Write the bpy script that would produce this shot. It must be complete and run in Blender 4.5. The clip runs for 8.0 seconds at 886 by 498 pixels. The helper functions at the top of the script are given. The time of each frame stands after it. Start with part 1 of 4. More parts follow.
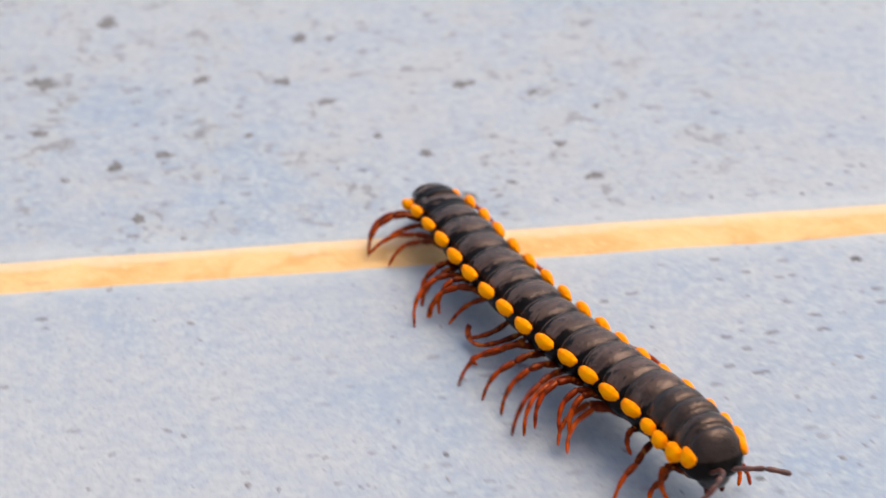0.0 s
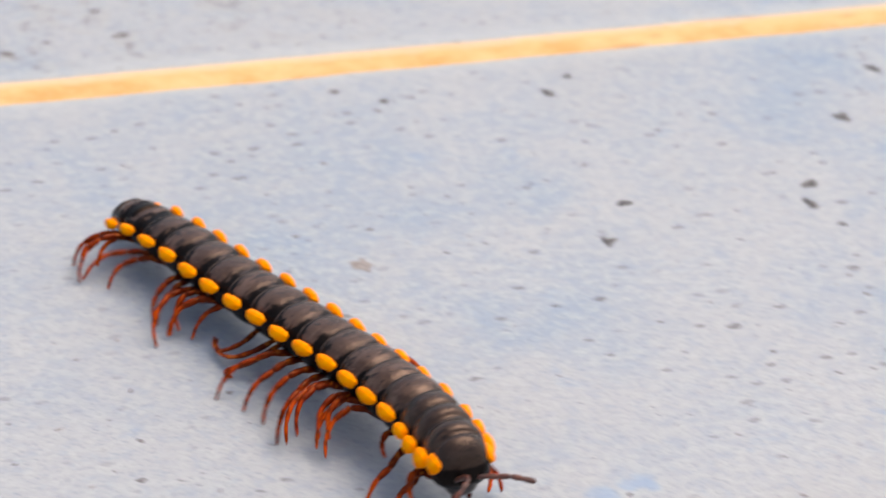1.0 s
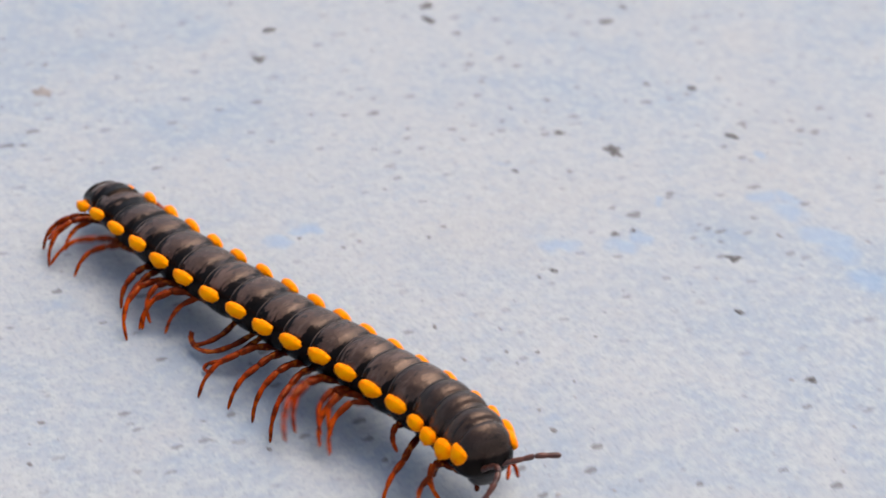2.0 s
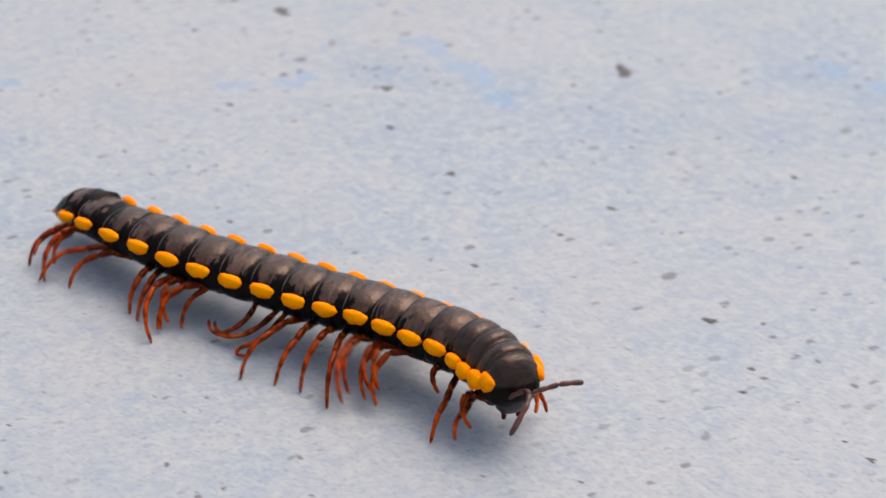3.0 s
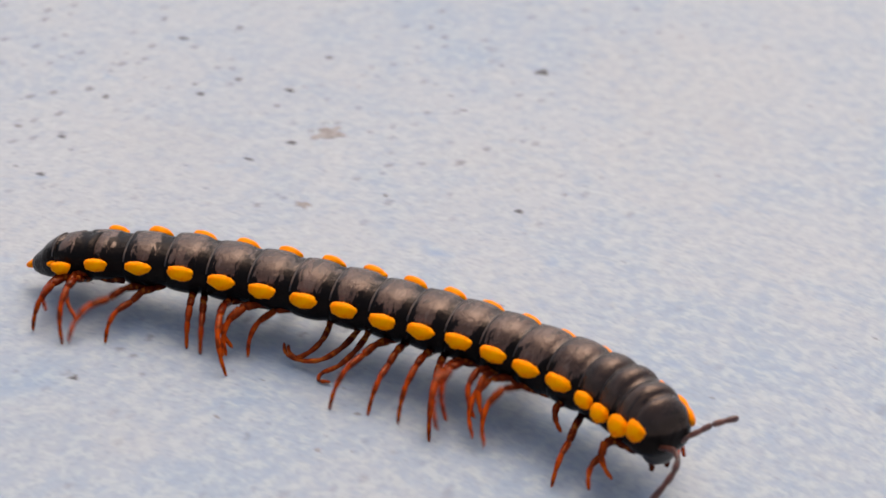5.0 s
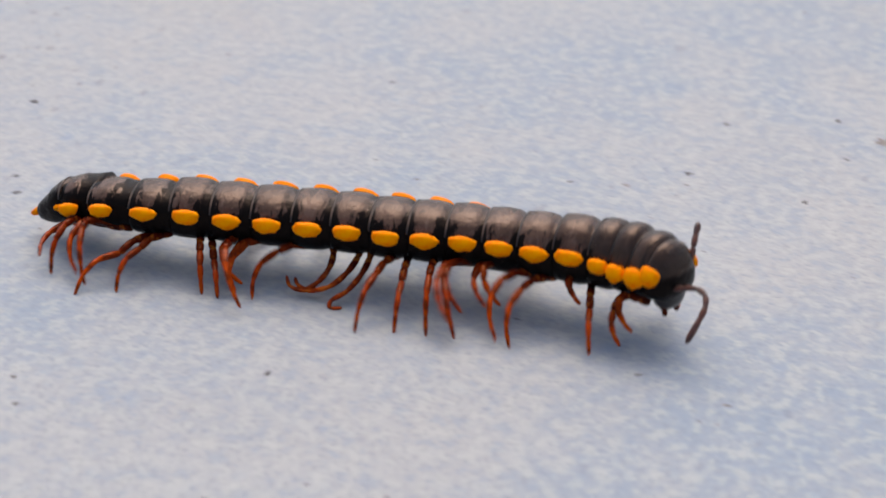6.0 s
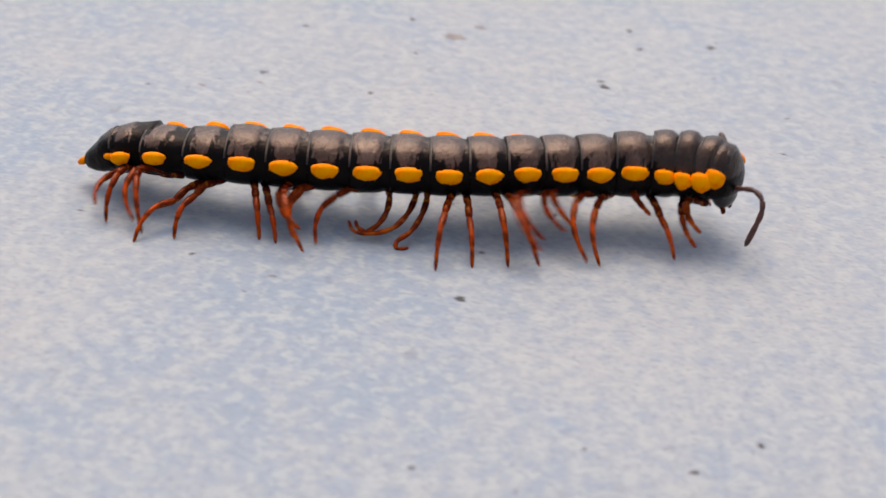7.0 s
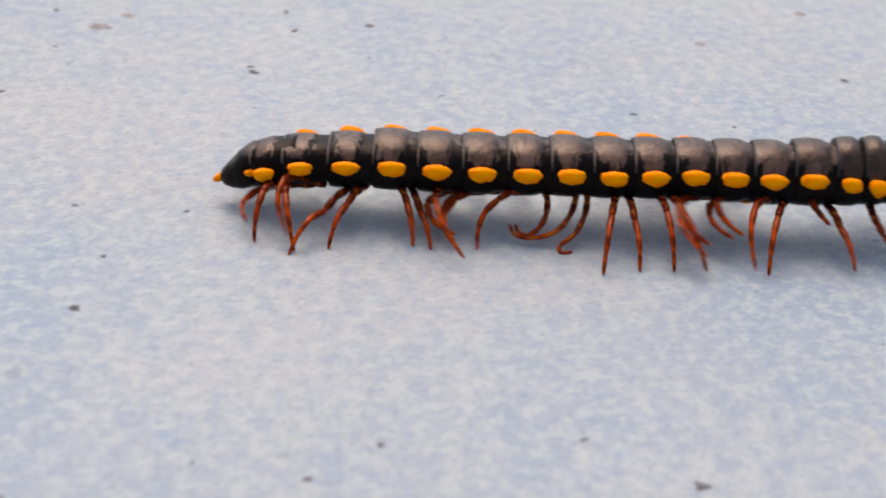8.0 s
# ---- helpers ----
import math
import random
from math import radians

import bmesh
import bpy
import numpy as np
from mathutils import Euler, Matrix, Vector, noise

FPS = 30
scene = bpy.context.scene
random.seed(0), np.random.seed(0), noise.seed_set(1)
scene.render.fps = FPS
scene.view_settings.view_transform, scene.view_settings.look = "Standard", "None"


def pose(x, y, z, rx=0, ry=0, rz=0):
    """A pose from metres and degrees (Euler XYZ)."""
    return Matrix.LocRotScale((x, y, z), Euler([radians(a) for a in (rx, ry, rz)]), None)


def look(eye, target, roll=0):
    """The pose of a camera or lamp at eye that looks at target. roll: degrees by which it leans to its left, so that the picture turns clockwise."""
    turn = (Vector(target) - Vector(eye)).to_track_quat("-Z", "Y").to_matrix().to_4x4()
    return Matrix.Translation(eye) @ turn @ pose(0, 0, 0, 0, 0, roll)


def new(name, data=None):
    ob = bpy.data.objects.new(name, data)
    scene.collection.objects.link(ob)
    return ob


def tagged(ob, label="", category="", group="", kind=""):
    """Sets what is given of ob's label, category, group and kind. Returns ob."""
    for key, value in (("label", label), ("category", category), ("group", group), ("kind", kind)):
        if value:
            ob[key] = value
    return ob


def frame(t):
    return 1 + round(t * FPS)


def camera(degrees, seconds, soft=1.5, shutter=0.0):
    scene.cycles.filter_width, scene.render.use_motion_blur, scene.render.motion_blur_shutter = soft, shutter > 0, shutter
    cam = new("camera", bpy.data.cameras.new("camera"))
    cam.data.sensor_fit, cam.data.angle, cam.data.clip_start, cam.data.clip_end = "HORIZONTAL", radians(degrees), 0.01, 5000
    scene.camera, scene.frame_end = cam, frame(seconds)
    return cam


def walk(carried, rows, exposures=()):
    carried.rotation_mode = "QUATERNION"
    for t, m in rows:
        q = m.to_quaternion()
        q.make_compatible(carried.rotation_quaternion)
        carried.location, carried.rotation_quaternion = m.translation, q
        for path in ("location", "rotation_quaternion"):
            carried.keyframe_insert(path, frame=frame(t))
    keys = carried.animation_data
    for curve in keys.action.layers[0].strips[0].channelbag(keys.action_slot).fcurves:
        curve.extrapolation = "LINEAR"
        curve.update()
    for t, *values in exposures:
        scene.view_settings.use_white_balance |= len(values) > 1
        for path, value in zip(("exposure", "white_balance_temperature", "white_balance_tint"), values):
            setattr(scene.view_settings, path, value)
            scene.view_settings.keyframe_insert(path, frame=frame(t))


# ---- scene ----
CM = 0.01  # all plan numbers below are in centimetres


def view(x, y, z, yaw, pitch, roll):
    """A camera pose from an eye in centimetres and its yaw, pitch and roll in degrees."""
    a, p = radians(yaw), radians(pitch)
    ahead = Vector((-math.sin(a) * math.cos(p), math.cos(a) * math.cos(p), math.sin(p)))
    eye = Vector((x, y, z)) * CM
    return look(eye, eye + ahead, roll)


# ---- camera ----
cam = camera(27.62, 8.0, soft=1.5, shutter=0.3)
cam.data.dof.use_dof = True
cam.data.dof.focus_distance = 0.157
cam.data.dof.aperture_fstop = 46.0
PATH = [
    (0, -3.69, -16.29, 9.59, -4.96, -30.01, -1.38),
    (0.3, -3.26, -17.87, 9.53, -6.61, -30.16, -0.40),
    (0.5, -2.60, -18.59, 9.68, -7.47, -30.82, -0.89),
    (0.7, -2.31, -19.30, 9.63, -10.21, -30.65, 0.17),
    (1, -2.11, -20.23, 9.84, -15.77, -31.00, 1.62),
    (1.2, -2.11, -20.91, 9.82, -19.36, -30.78, 2.36),
    (1.5, -2.25, -21.87, 9.84, -23.08, -31.06, 2.28),
    (1.7, -2.98, -22.49, 9.67, -26.24, -30.77, 3.20),
    (2, -3.60, -23.41, 9.55, -29.20, -31.09, 3.25),
    (2.2, -3.92, -24.09, 9.59, -30.89, -31.50, 3.20),
    (3.3, -4.74, -27.02, 9.34, -41.68, -30.11, 5.02),
    (3.5, -4.55, -27.08, 9.32, -43.83, -29.84, 5.42),
    (3.7, -4.59, -27.20, 9.39, -46.65, -30.11, 5.60),
    (4, -4.69, -27.46, 9.11, -50.88, -30.43, 5.59),
    (4.2, -4.99, -27.67, 8.89, -54.26, -30.43, 5.89),
    (4.5, -5.34, -28.43, 8.86, -57.81, -30.89, 5.15),
    (4.7, -5.77, -28.79, 8.83, -60.92, -30.87, 5.26),
    (5.8, -7.39, -30.93, 7.02, -75.38, -25.99, 1.71),
    (6, -7.56, -31.18, 7.07, -77.80, -26.57, 2.19),
    (6.2, -7.78, -31.32, 7.10, -80.67, -27.04, 3.01),
    (6.5, -8.13, -32.14, 7.00, -82.55, -27.04, 2.36),
    (7, -8.35, -32.77, 7.07, -87.49, -27.85, 3.41),
    (7.2, -8.28, -33.04, 7.07, -89.30, -28.17, 3.67),
    (7.5, -8.16, -33.27, 7.04, -92.28, -28.49, 4.15),
    (8, -7.65, -34.07, 6.93, -95.10, -28.16, 3.53),
]
walk(cam, [(t, view(*row)) for t, *row in PATH], exposures=[(0.0, 0.62, 6500, 9), (1.0, 0.63, 6700, 10), (2.0, 0.56, 6500, 9), (3.5, 0.47, 6600, 9), (4.5, 0.47, 6700, 10), (6.0, 0.34, 6550, 11), (6.5, 0.33, 6550, 11), (7.0, 0.40, 6700, 11), (8.0, 0.45, 6550, 10)])

# ---- light: a bright overcast day, open shade ----
world = bpy.data.worlds.new("overcast_sky")
scene.world = world
world.use_nodes = True
wn = world.node_tree.nodes
sky = wn.new("ShaderNodeTexSky")
sky.sky_type, sky.sun_disc = "NISHITA", False
sky.sun_elevation, sky.sun_rotation = radians(63), radians(76)
sky.air_density, sky.dust_density, sky.ozone_density = 1.0, 6.0, 1.0
wn["Background"].inputs["Strength"].default_value = 0.156
world.node_tree.links.new(sky.outputs["Color"], wn["Background"].inputs["Color"])
sun = new("sun", bpy.data.lights.new("sun", "SUN"))
sun.data.energy, sun.data.angle, sun.data.color = 0.4, radians(45), (1.0, 0.96, 0.91)
sun.matrix_world = look((0.97, 0.24, 1.96), (0, 0, 0))


# ---- materials ----
def material(name, rough=0.5):
    m = bpy.data.materials.new(name)
    m.use_nodes = True
    bsdf = m.node_tree.nodes["Principled BSDF"]
    bsdf.inputs["Roughness"].default_value = rough
    return m, m.node_tree.nodes, m.node_tree.links, bsdf


def math_node(nodes, links, kind, a, b=None, c=None):
    n = nodes.new("ShaderNodeMath")
    n.operation = kind
    for socket, value in zip(n.inputs, (a, b, c)):
        if value is None:
            continue
        if isinstance(value, (int, float)):
            socket.default_value = value
        else:
            links.new(value, socket)
    return n.outputs[0]


def noise_node(nodes, links, where, scale, detail=4.0, rough=0.55, distort=0.0):
    n = nodes.new("ShaderNodeTexNoise")
    n.inputs["Scale"].default_value, n.inputs["Detail"].default_value = scale, detail
    n.inputs["Roughness"].default_value, n.inputs["Distortion"].default_value = rough, distort
    links.new(where, n.inputs["Vector"])
    return n.outputs["Fac"]


def ramp(nodes, links, value, lo, hi):
    n = nodes.new("ShaderNodeMapRange")
    n.interpolation_type = "SMOOTHSTEP"
    n.inputs["From Min"].default_value, n.inputs["From Max"].default_value = lo, hi
    links.new(value, n.inputs["Value"])
    return n.outputs["Result"]


def mix(nodes, links, fac, a, b, blend="MIX"):
    n = nodes.new("ShaderNodeMix")
    n.data_type, n.blend_type = "RGBA", blend
    for socket, value in ((n.inputs["Factor"], fac), (n.inputs[6], a), (n.inputs[7], b)):
        if isinstance(value, (int, float)):
            socket.default_value = value
        elif isinstance(value, tuple):
            socket.default_value = (*value, 1)
        else:
            links.new(value, socket)
    return n.outputs[2]


def bump(nodes, links, bsdf, height, strength, distance):
    n = nodes.new("ShaderNodeBump")
    n.inputs["Strength"].default_value, n.inputs["Distance"].default_value = strength, distance
    links.new(height, n.inputs["Height"])
    links.new(n.outputs["Normal"], bsdf.inputs["Normal"])


def pits(nodes, links, where, scale, size, share, seed):
    """Scattered specks: 1 inside a speck. share: how many cells hold one."""
    shift = nodes.new("ShaderNodeVectorMath")
    shift.operation = "ADD"
    shift.inputs[1].default_value = (seed, seed * 0.7, 0.013 * seed)
    links.new(where, shift.inputs[0])
    warp = nodes.new("ShaderNodeTexNoise")
    warp.inputs["Scale"].default_value = scale * 2.4
    links.new(shift.outputs[0], warp.inputs["Vector"])
    bent = nodes.new("ShaderNodeVectorMath")
    bent.operation = "MULTIPLY_ADD"
    bent.inputs[1].default_value = (0.5 / scale,) * 3
    links.new(warp.outputs["Color"], bent.inputs[0])
    links.new(shift.outputs[0], bent.inputs[2])
    flat = nodes.new("ShaderNodeVectorMath")
    flat.operation = "MULTIPLY"
    flat.inputs[1].default_value = (0.75, 1.45, 0)
    links.new(bent.outputs[0], flat.inputs[0])
    v = nodes.new("ShaderNodeTexVoronoi")
    v.inputs["Scale"].default_value = scale
    links.new(flat.outputs[0], v.inputs["Vector"])
    parts = nodes.new("ShaderNodeSeparateColor")
    links.new(v.outputs["Color"], parts.inputs[0])
    chosen = math_node(nodes, links, "LESS_THAN", parts.outputs[0], share)
    reach = math_node(nodes, links, "MULTIPLY", parts.outputs[1], size)
    inside = math_node(nodes, links, "SUBTRACT", reach, v.outputs["Distance"])
    soft = ramp(nodes, links, inside, 0.0, size * 0.25)
    return math_node(nodes, links, "MULTIPLY", soft, chosen)


# patches of rubbed blue paint on the tiles: place and size
STAINS = [(7.88, -9.99, 0.36), (7.96, -10.36, 0.41), (7.98, -10.86, 0.46), (7.99, -11.29, 0.41), (7.85, -11.81, 0.46), (5.21, -9.95, 0.34), (5.91, -10.27, 0.32), (8.43, -9.13, 0.20), (6.74, -9.57, 0.16), (2.65, -8.77, 0.30), (5.35, -10.05, 0.30), (6.15, -10.22, 0.22), (8.10, -10.1, 0.3), (8.05, -11.05, 0.35), (3.0, -8.70, 0.28), (12.1, -13.2, 0.4), (12.3, -13.9, 0.45)]


def tile_material():
    """Pale glaze worn to a chalky white, in soft blue, white and warm clouds, with dark grains in its pores."""
    m, n, l, bsdf = material("glazed_tile_worn", 0.55)
    p = n.new("ShaderNodeNewGeometry").outputs["Position"]
    axes = n.new("ShaderNodeSeparateXYZ")
    l.new(p, axes.inputs[0])
    grain = noise_node(n, l, p, 2200, 4, 0.6)
    fine = noise_node(n, l, p, 1000, 5, 0.64, 0.1)
    blotch = noise_node(n, l, p, 105, 5, 0.62, 0.6)
    broad = noise_node(n, l, p, 19, 3, 0.5, 0.4)
    # blue clouds, deeper towards the far end of the walk
    tone = math_node(n, l, "ADD", math_node(n, l, "MULTIPLY", blotch, 0.55), math_node(n, l, "MULTIPLY", broad, 0.6))
    tone = math_node(n, l, "ADD", tone, math_node(n, l, "MULTIPLY", ramp(n, l, axes.outputs[1], -0.17, -0.27), 0.02))
    colour = mix(n, l, ramp(n, l, tone, 0.46, 0.86), (0.342, 0.354, 0.366), (0.208, 0.277, 0.359))
    warm = ramp(n, l, noise_node(n, l, p, 27, 3, 0.5, 0.2), 0.54, 0.70)
    colour = mix(n, l, math_node(n, l, "MULTIPLY", warm, 0.26), colour, (0.368, 0.347, 0.318))
    # chalky wear in flakes, thick in some places and thin in others
    cloud = ramp(n, l, noise_node(n, l, p, 48, 4, 0.6, 0.5), 0.36, 0.64)
    worn = math_node(n, l, "MULTIPLY", ramp(n, l, fine, 0.48, 0.62), math_node(n, l, "ADD", 0.20, math_node(n, l, "MULTIPLY", cloud, 0.8)))
    colour = mix(n, l, math_node(n, l, "MULTIPLY", worn, 0.60), colour, (0.406, 0.428, 0.427))
    dab = noise_node(n, l, p, 640, 6, 0.68)
    # dabs of chalk and blue, bolder towards the far end of the walk
    bold = math_node(n, l, "ADD", 0.36, math_node(n, l, "MULTIPLY", ramp(n, l, axes.outputs[1], -0.19, -0.28), 0.20))
    colour = mix(n, l, math_node(n, l, "MULTIPLY", ramp(n, l, dab, 0.49, 0.60), bold), colour, (0.425, 0.440, 0.420))
    colour = mix(n, l, math_node(n, l, "MULTIPLY", ramp(n, l, dab, 0.48, 0.38), math_node(n, l, "MULTIPLY", bold, 0.75)), colour, (0.213, 0.283, 0.363))
    colour = mix(n, l, math_node(n, l, "MULTIPLY", ramp(n, l, grain, 0.48, 0.34), 0.42), colour, (0.161, 0.191, 0.216))
    smear = ramp(n, l, noise_node(n, l, p, 150, 5, 0.66, 0.2), 0.60, 0.76)
    colour = mix(n, l, math_node(n, l, "MULTIPLY", smear, 0.55), colour, (0.177, 0.271, 0.391))
    # old blue paint, rubbed thin
    wobble = n.new("ShaderNodeVectorMath")
    wobble.operation = "MULTIPLY_ADD"
    wobble.inputs[1].default_value = (0.005, 0.005, 0)
    warp = n.new("ShaderNodeTexNoise")
    warp.inputs["Scale"].default_value, warp.inputs["Detail"].default_value = 330, 5
    l.new(p, warp.inputs["Vector"])
    l.new(warp.outputs["Color"], wobble.inputs[0])
    l.new(p, wobble.inputs[2])
    paint = 0.0
    for x, y, size in STAINS:
        away = n.new("ShaderNodeVectorMath")
        away.operation = "DISTANCE"
        away.inputs[1].default_value = (x * CM + 0.0025, y * CM + 0.0025, 0)
        l.new(wobble.outputs[0], away.inputs[0])
        paint = math_node(n, l, "MAXIMUM", paint, ramp(n, l, away.outputs["Value"], size * 0.0066, size * 0.0022))
    colour = mix(n, l, math_node(n, l, "MULTIPLY", paint, 0.5), colour, (0.185, 0.300, 0.450))
    # dark grains lie thick in some patches
    dust = ramp(n, l, noise_node(n, l, p, 38, 3, 0.5), 0.42, 0.60)
    swept = math_node(n, l, "ADD", 0.30, math_node(n, l, "MULTIPLY", ramp(n, l, axes.outputs[1], -0.27, -0.19), 0.70))
    dust = math_node(n, l, "MULTIPLY", dust, swept)
    small = math_node(n, l, "MULTIPLY", pits(n, l, p, 520, 0.34, 0.55, 3.1), math_node(n, l, "MULTIPLY", swept, math_node(n, l, "ADD", math_node(n, l, "MULTIPLY", dust, 0.65), 0.3)))
    mid = math_node(n, l, "MULTIPLY", pits(n, l, p, 260, 0.25, 0.16, 5.7), dust)
    # the tile beyond the joint is more pitted near the walk, in ragged bare patches
    beyond = ramp(n, l, axes.outputs[1], 0.004, 0.012)
    near_edge = ramp(n, l, axes.outputs[0], 0.045, 0.0)
    rough_zone = math_node(n, l, "MULTIPLY", beyond, near_edge)
    bare = ramp(n, l, noise_node(n, l, p, 130, 5, 0.65, 0.9), 0.50, 0.60)
    colour = mix(n, l, math_node(n, l, "MULTIPLY", math_node(n, l, "MULTIPLY", rough_zone, bare), 0.5), colour, (0.342, 0.338, 0.322))
    scab = ramp(n, l, noise_node(n, l, p, 300, 5, 0.6, 1.4), 0.545, 0.60)
    extra = math_node(n, l, "MULTIPLY", math_node(n, l, "MULTIPLY", scab, rough_zone), math_node(n, l, "ADD", 0.15, math_node(n, l, "MULTIPLY", bare, 0.55)))
    dark = math_node(n, l, "MINIMUM", math_node(n, l, "ADD", math_node(n, l, "ADD", small, mid), extra), 0.85)
    colour = mix(n, l, math_node(n, l, "MULTIPLY", dark, 0.8), colour, (0.095, 0.090, 0.092))
    # bleached along the joint
    off = math_node(n, l, "ABSOLUTE", math_node(n, l, "SUBTRACT", axes.outputs[1], 0.0029))
    off = math_node(n, l, "ADD", off, math_node(n, l, "MULTIPLY", math_node(n, l, "SUBTRACT", blotch, 0.5), 0.006))
    colour = mix(n, l, math_node(n, l, "MULTIPLY", ramp(n, l, off, 0.0075, 0.003), 0.45), colour, (0.432, 0.456, 0.450))
    l.new(colour, bsdf.inputs["Base Color"])
    l.new(math_node(n, l, "ADD", 0.52, math_node(n, l, "MULTIPLY", fine, 0.35)), bsdf.inputs["Roughness"])
    height = math_node(n, l, "SUBTRACT", math_node(n, l, "ADD", fine, math_node(n, l, "MULTIPLY", grain, 0.35)), math_node(n, l, "MULTIPLY", dark, 0.8))
    bump(n, l, bsdf, height, 0.30, 0.0004)
    return m


def grout_material():
    m, n, l, bsdf = material("yellow_grout", 0.85)
    p = n.new("ShaderNodeNewGeometry").outputs["Position"]
    a, b = noise_node(n, l, p, 160, 5, 0.6, 0.4), noise_node(n, l, p, 900, 4, 0.6)
    colour = mix(n, l, ramp(n, l, a, 0.35, 0.7), (0.68, 0.44, 0.19), (0.58, 0.31, 0.09))
    colour = mix(n, l, math_node(n, l, "MULTIPLY", ramp(n, l, b, 0.55, 0.75), 0.4), colour, (0.75, 0.56, 0.32))
    axes = n.new("ShaderNodeSeparateXYZ")
    l.new(p, axes.inputs[0])
    across = math_node(n, l, "ADD", axes.outputs[1], math_node(n, l, "MULTIPLY", math_node(n, l, "SUBTRACT", a, 0.5), 0.006))
    # whitish highlight along the joint's far edge, put into the grout's colour
    edge_highlight = ramp(n, l, across, 0.0038, 0.0052)
    colour = mix(n, l, math_node(n, l, "MULTIPLY", edge_highlight, 0.55), colour, (0.70, 0.54, 0.36))
    long = n.new("ShaderNodeVectorMath")
    long.operation = "MULTIPLY"
    long.inputs[1].default_value = (0.35, 1.6, 1)
    l.new(p, long.inputs[0])
    stain = ramp(n, l, noise_node(n, l, long.outputs[0], 260, 5, 0.65, 0.6), 0.57, 0.70)
    colour = mix(n, l, math_node(n, l, "MULTIPLY", stain, 0.6), colour, (0.42, 0.20, 0.07))
    l.new(colour, bsdf.inputs["Base Color"])
    bump(n, l, bsdf, math_node(n, l, "ADD", a, b), 0.5, 0.0004)
    return m


def ground_material():
    m, n, l, bsdf = material("bare_concrete", 0.9)
    p = n.new("ShaderNodeNewGeometry").outputs["Position"]
    a, b = noise_node(n, l, p, 1.2, 5), noise_node(n, l, p, 60, 4)
    colour = mix(n, l, a, (0.30, 0.29, 0.28), (0.42, 0.41, 0.40))
    colour = mix(n, l, math_node(n, l, "MULTIPLY", b, 0.3), colour, (0.24, 0.24, 0.24))
    l.new(colour, bsdf.inputs["Base Color"])
    bump(n, l, bsdf, b, 0.4, 0.004)
    return m


def shell_material(name, seamed, deep):
    """Glossy grey-brown back plates over black flanks, with ragged black teeth between the plates and a tan seam at
    each, its highlights painted in.
    """
    m, n, l, bsdf = material(name, 0.4)
    where = n.new("ShaderNodeTexCoord").outputs["Object"]
    axes = n.new("ShaderNodeSeparateXYZ")
    l.new(where, axes.inputs[0])
    info = n.new("ShaderNodeObjectInfo")
    tint = info.outputs["Random"]
    offset = n.new("ShaderNodeVectorMath")
    offset.operation = "ADD"
    l.new(where, offset.inputs[0])
    l.new(tint, offset.inputs[1])
    own = offset.outputs[0]
    a = noise_node(n, l, own, 1500, 4, 0.65, 0.4)
    b = noise_node(n, l, own, 450, 3, 0.6)
    long = n.new("ShaderNodeVectorMath")
    long.operation = "MULTIPLY"
    long.inputs[1].default_value = (2.0, 0.7, 0.7)
    l.new(own, long.inputs[0])
    folds = noise_node(n, l, long.outputs[0], 700, 4, 0.62, 0.5)
    jag = math_node(n, l, "MULTIPLY", math_node(n, l, "SUBTRACT", folds, 0.5), 0.0042)
    # the plate's colour reaches low at its middle and stays high at its ends, so that black teeth rise between
    edge = math_node(n, l, "ADD", math_node(n, l, "ABSOLUTE", axes.outputs[0]), jag)
    between = ramp(n, l, edge, 0.0004, 0.0013)
    level = math_node(n, l, "SUBTRACT", axes.outputs[2], math_node(n, l, "MULTIPLY", math_node(n, l, "MULTIPLY", between, seamed), 0.00095))
    level = math_node(n, l, "ADD", level, math_node(n, l, "MULTIPLY", math_node(n, l, "SUBTRACT", a, 0.5), 0.0008))
    back = ramp(n, l, level, 0.00080, 0.00108)
    brown = mix(n, l, ramp(n, l, b, 0.3, 0.7), (0.034, 0.019, 0.013), (0.092, 0.054, 0.038))
    marks = math_node(n, l, "MULTIPLY", ramp(n, l, folds, 0.50, 0.56), ramp(n, l, b, 0.46, 0.56))
    brown = mix(n, l, math_node(n, l, "MULTIPLY", marks, 0.85), brown, (0.006, 0.005, 0.004))
    # small pale highlights of the back, painted into the brown as flecks
    brown = mix(n, l, math_node(n, l, "MULTIPLY", ramp(n, l, folds, 0.44, 0.34), 0.5), brown, (0.120, 0.080, 0.064))
    brown = mix(n, l, math_node(n, l, "MULTIPLY", tint, 0.25), brown, (0.060, 0.037, 0.027))
    # dark front edge of a plate, then tan seam flecks that paint in its highlights
    ends = ramp(n, l, math_node(n, l, "ADD", math_node(n, l, "ABSOLUTE", axes.outputs[0]), math_node(n, l, "MULTIPLY", jag, 0.5)), 0.00108, 0.00142)
    ends = math_node(n, l, "MAXIMUM", ends, ramp(n, l, math_node(n, l, "ADD", axes.outputs[0], math_node(n, l, "MULTIPLY", jag, 0.25)), 0.00075, 0.00100))
    brown = mix(n, l, math_node(n, l, "MULTIPLY", ends, 0.45 * seamed), brown, (0.010, 0.007, 0.006))
    seam = ramp(n, l, axes.outputs[0], 0.00152, 0.00160)
    tan = mix(n, l, ramp(n, l, b, 0.40, 0.54), (0.020, 0.014, 0.011), (0.13, 0.090, 0.070))
    brown = mix(n, l, math_node(n, l, "MULTIPLY", seam, 0.7 * seamed), brown, tan)
    brown = mix(n, l, deep, brown, (0.008, 0.006, 0.005))
    l.new(mix(n, l, back, (0.005, 0.0045, 0.0043), brown), bsdf.inputs["Base Color"])
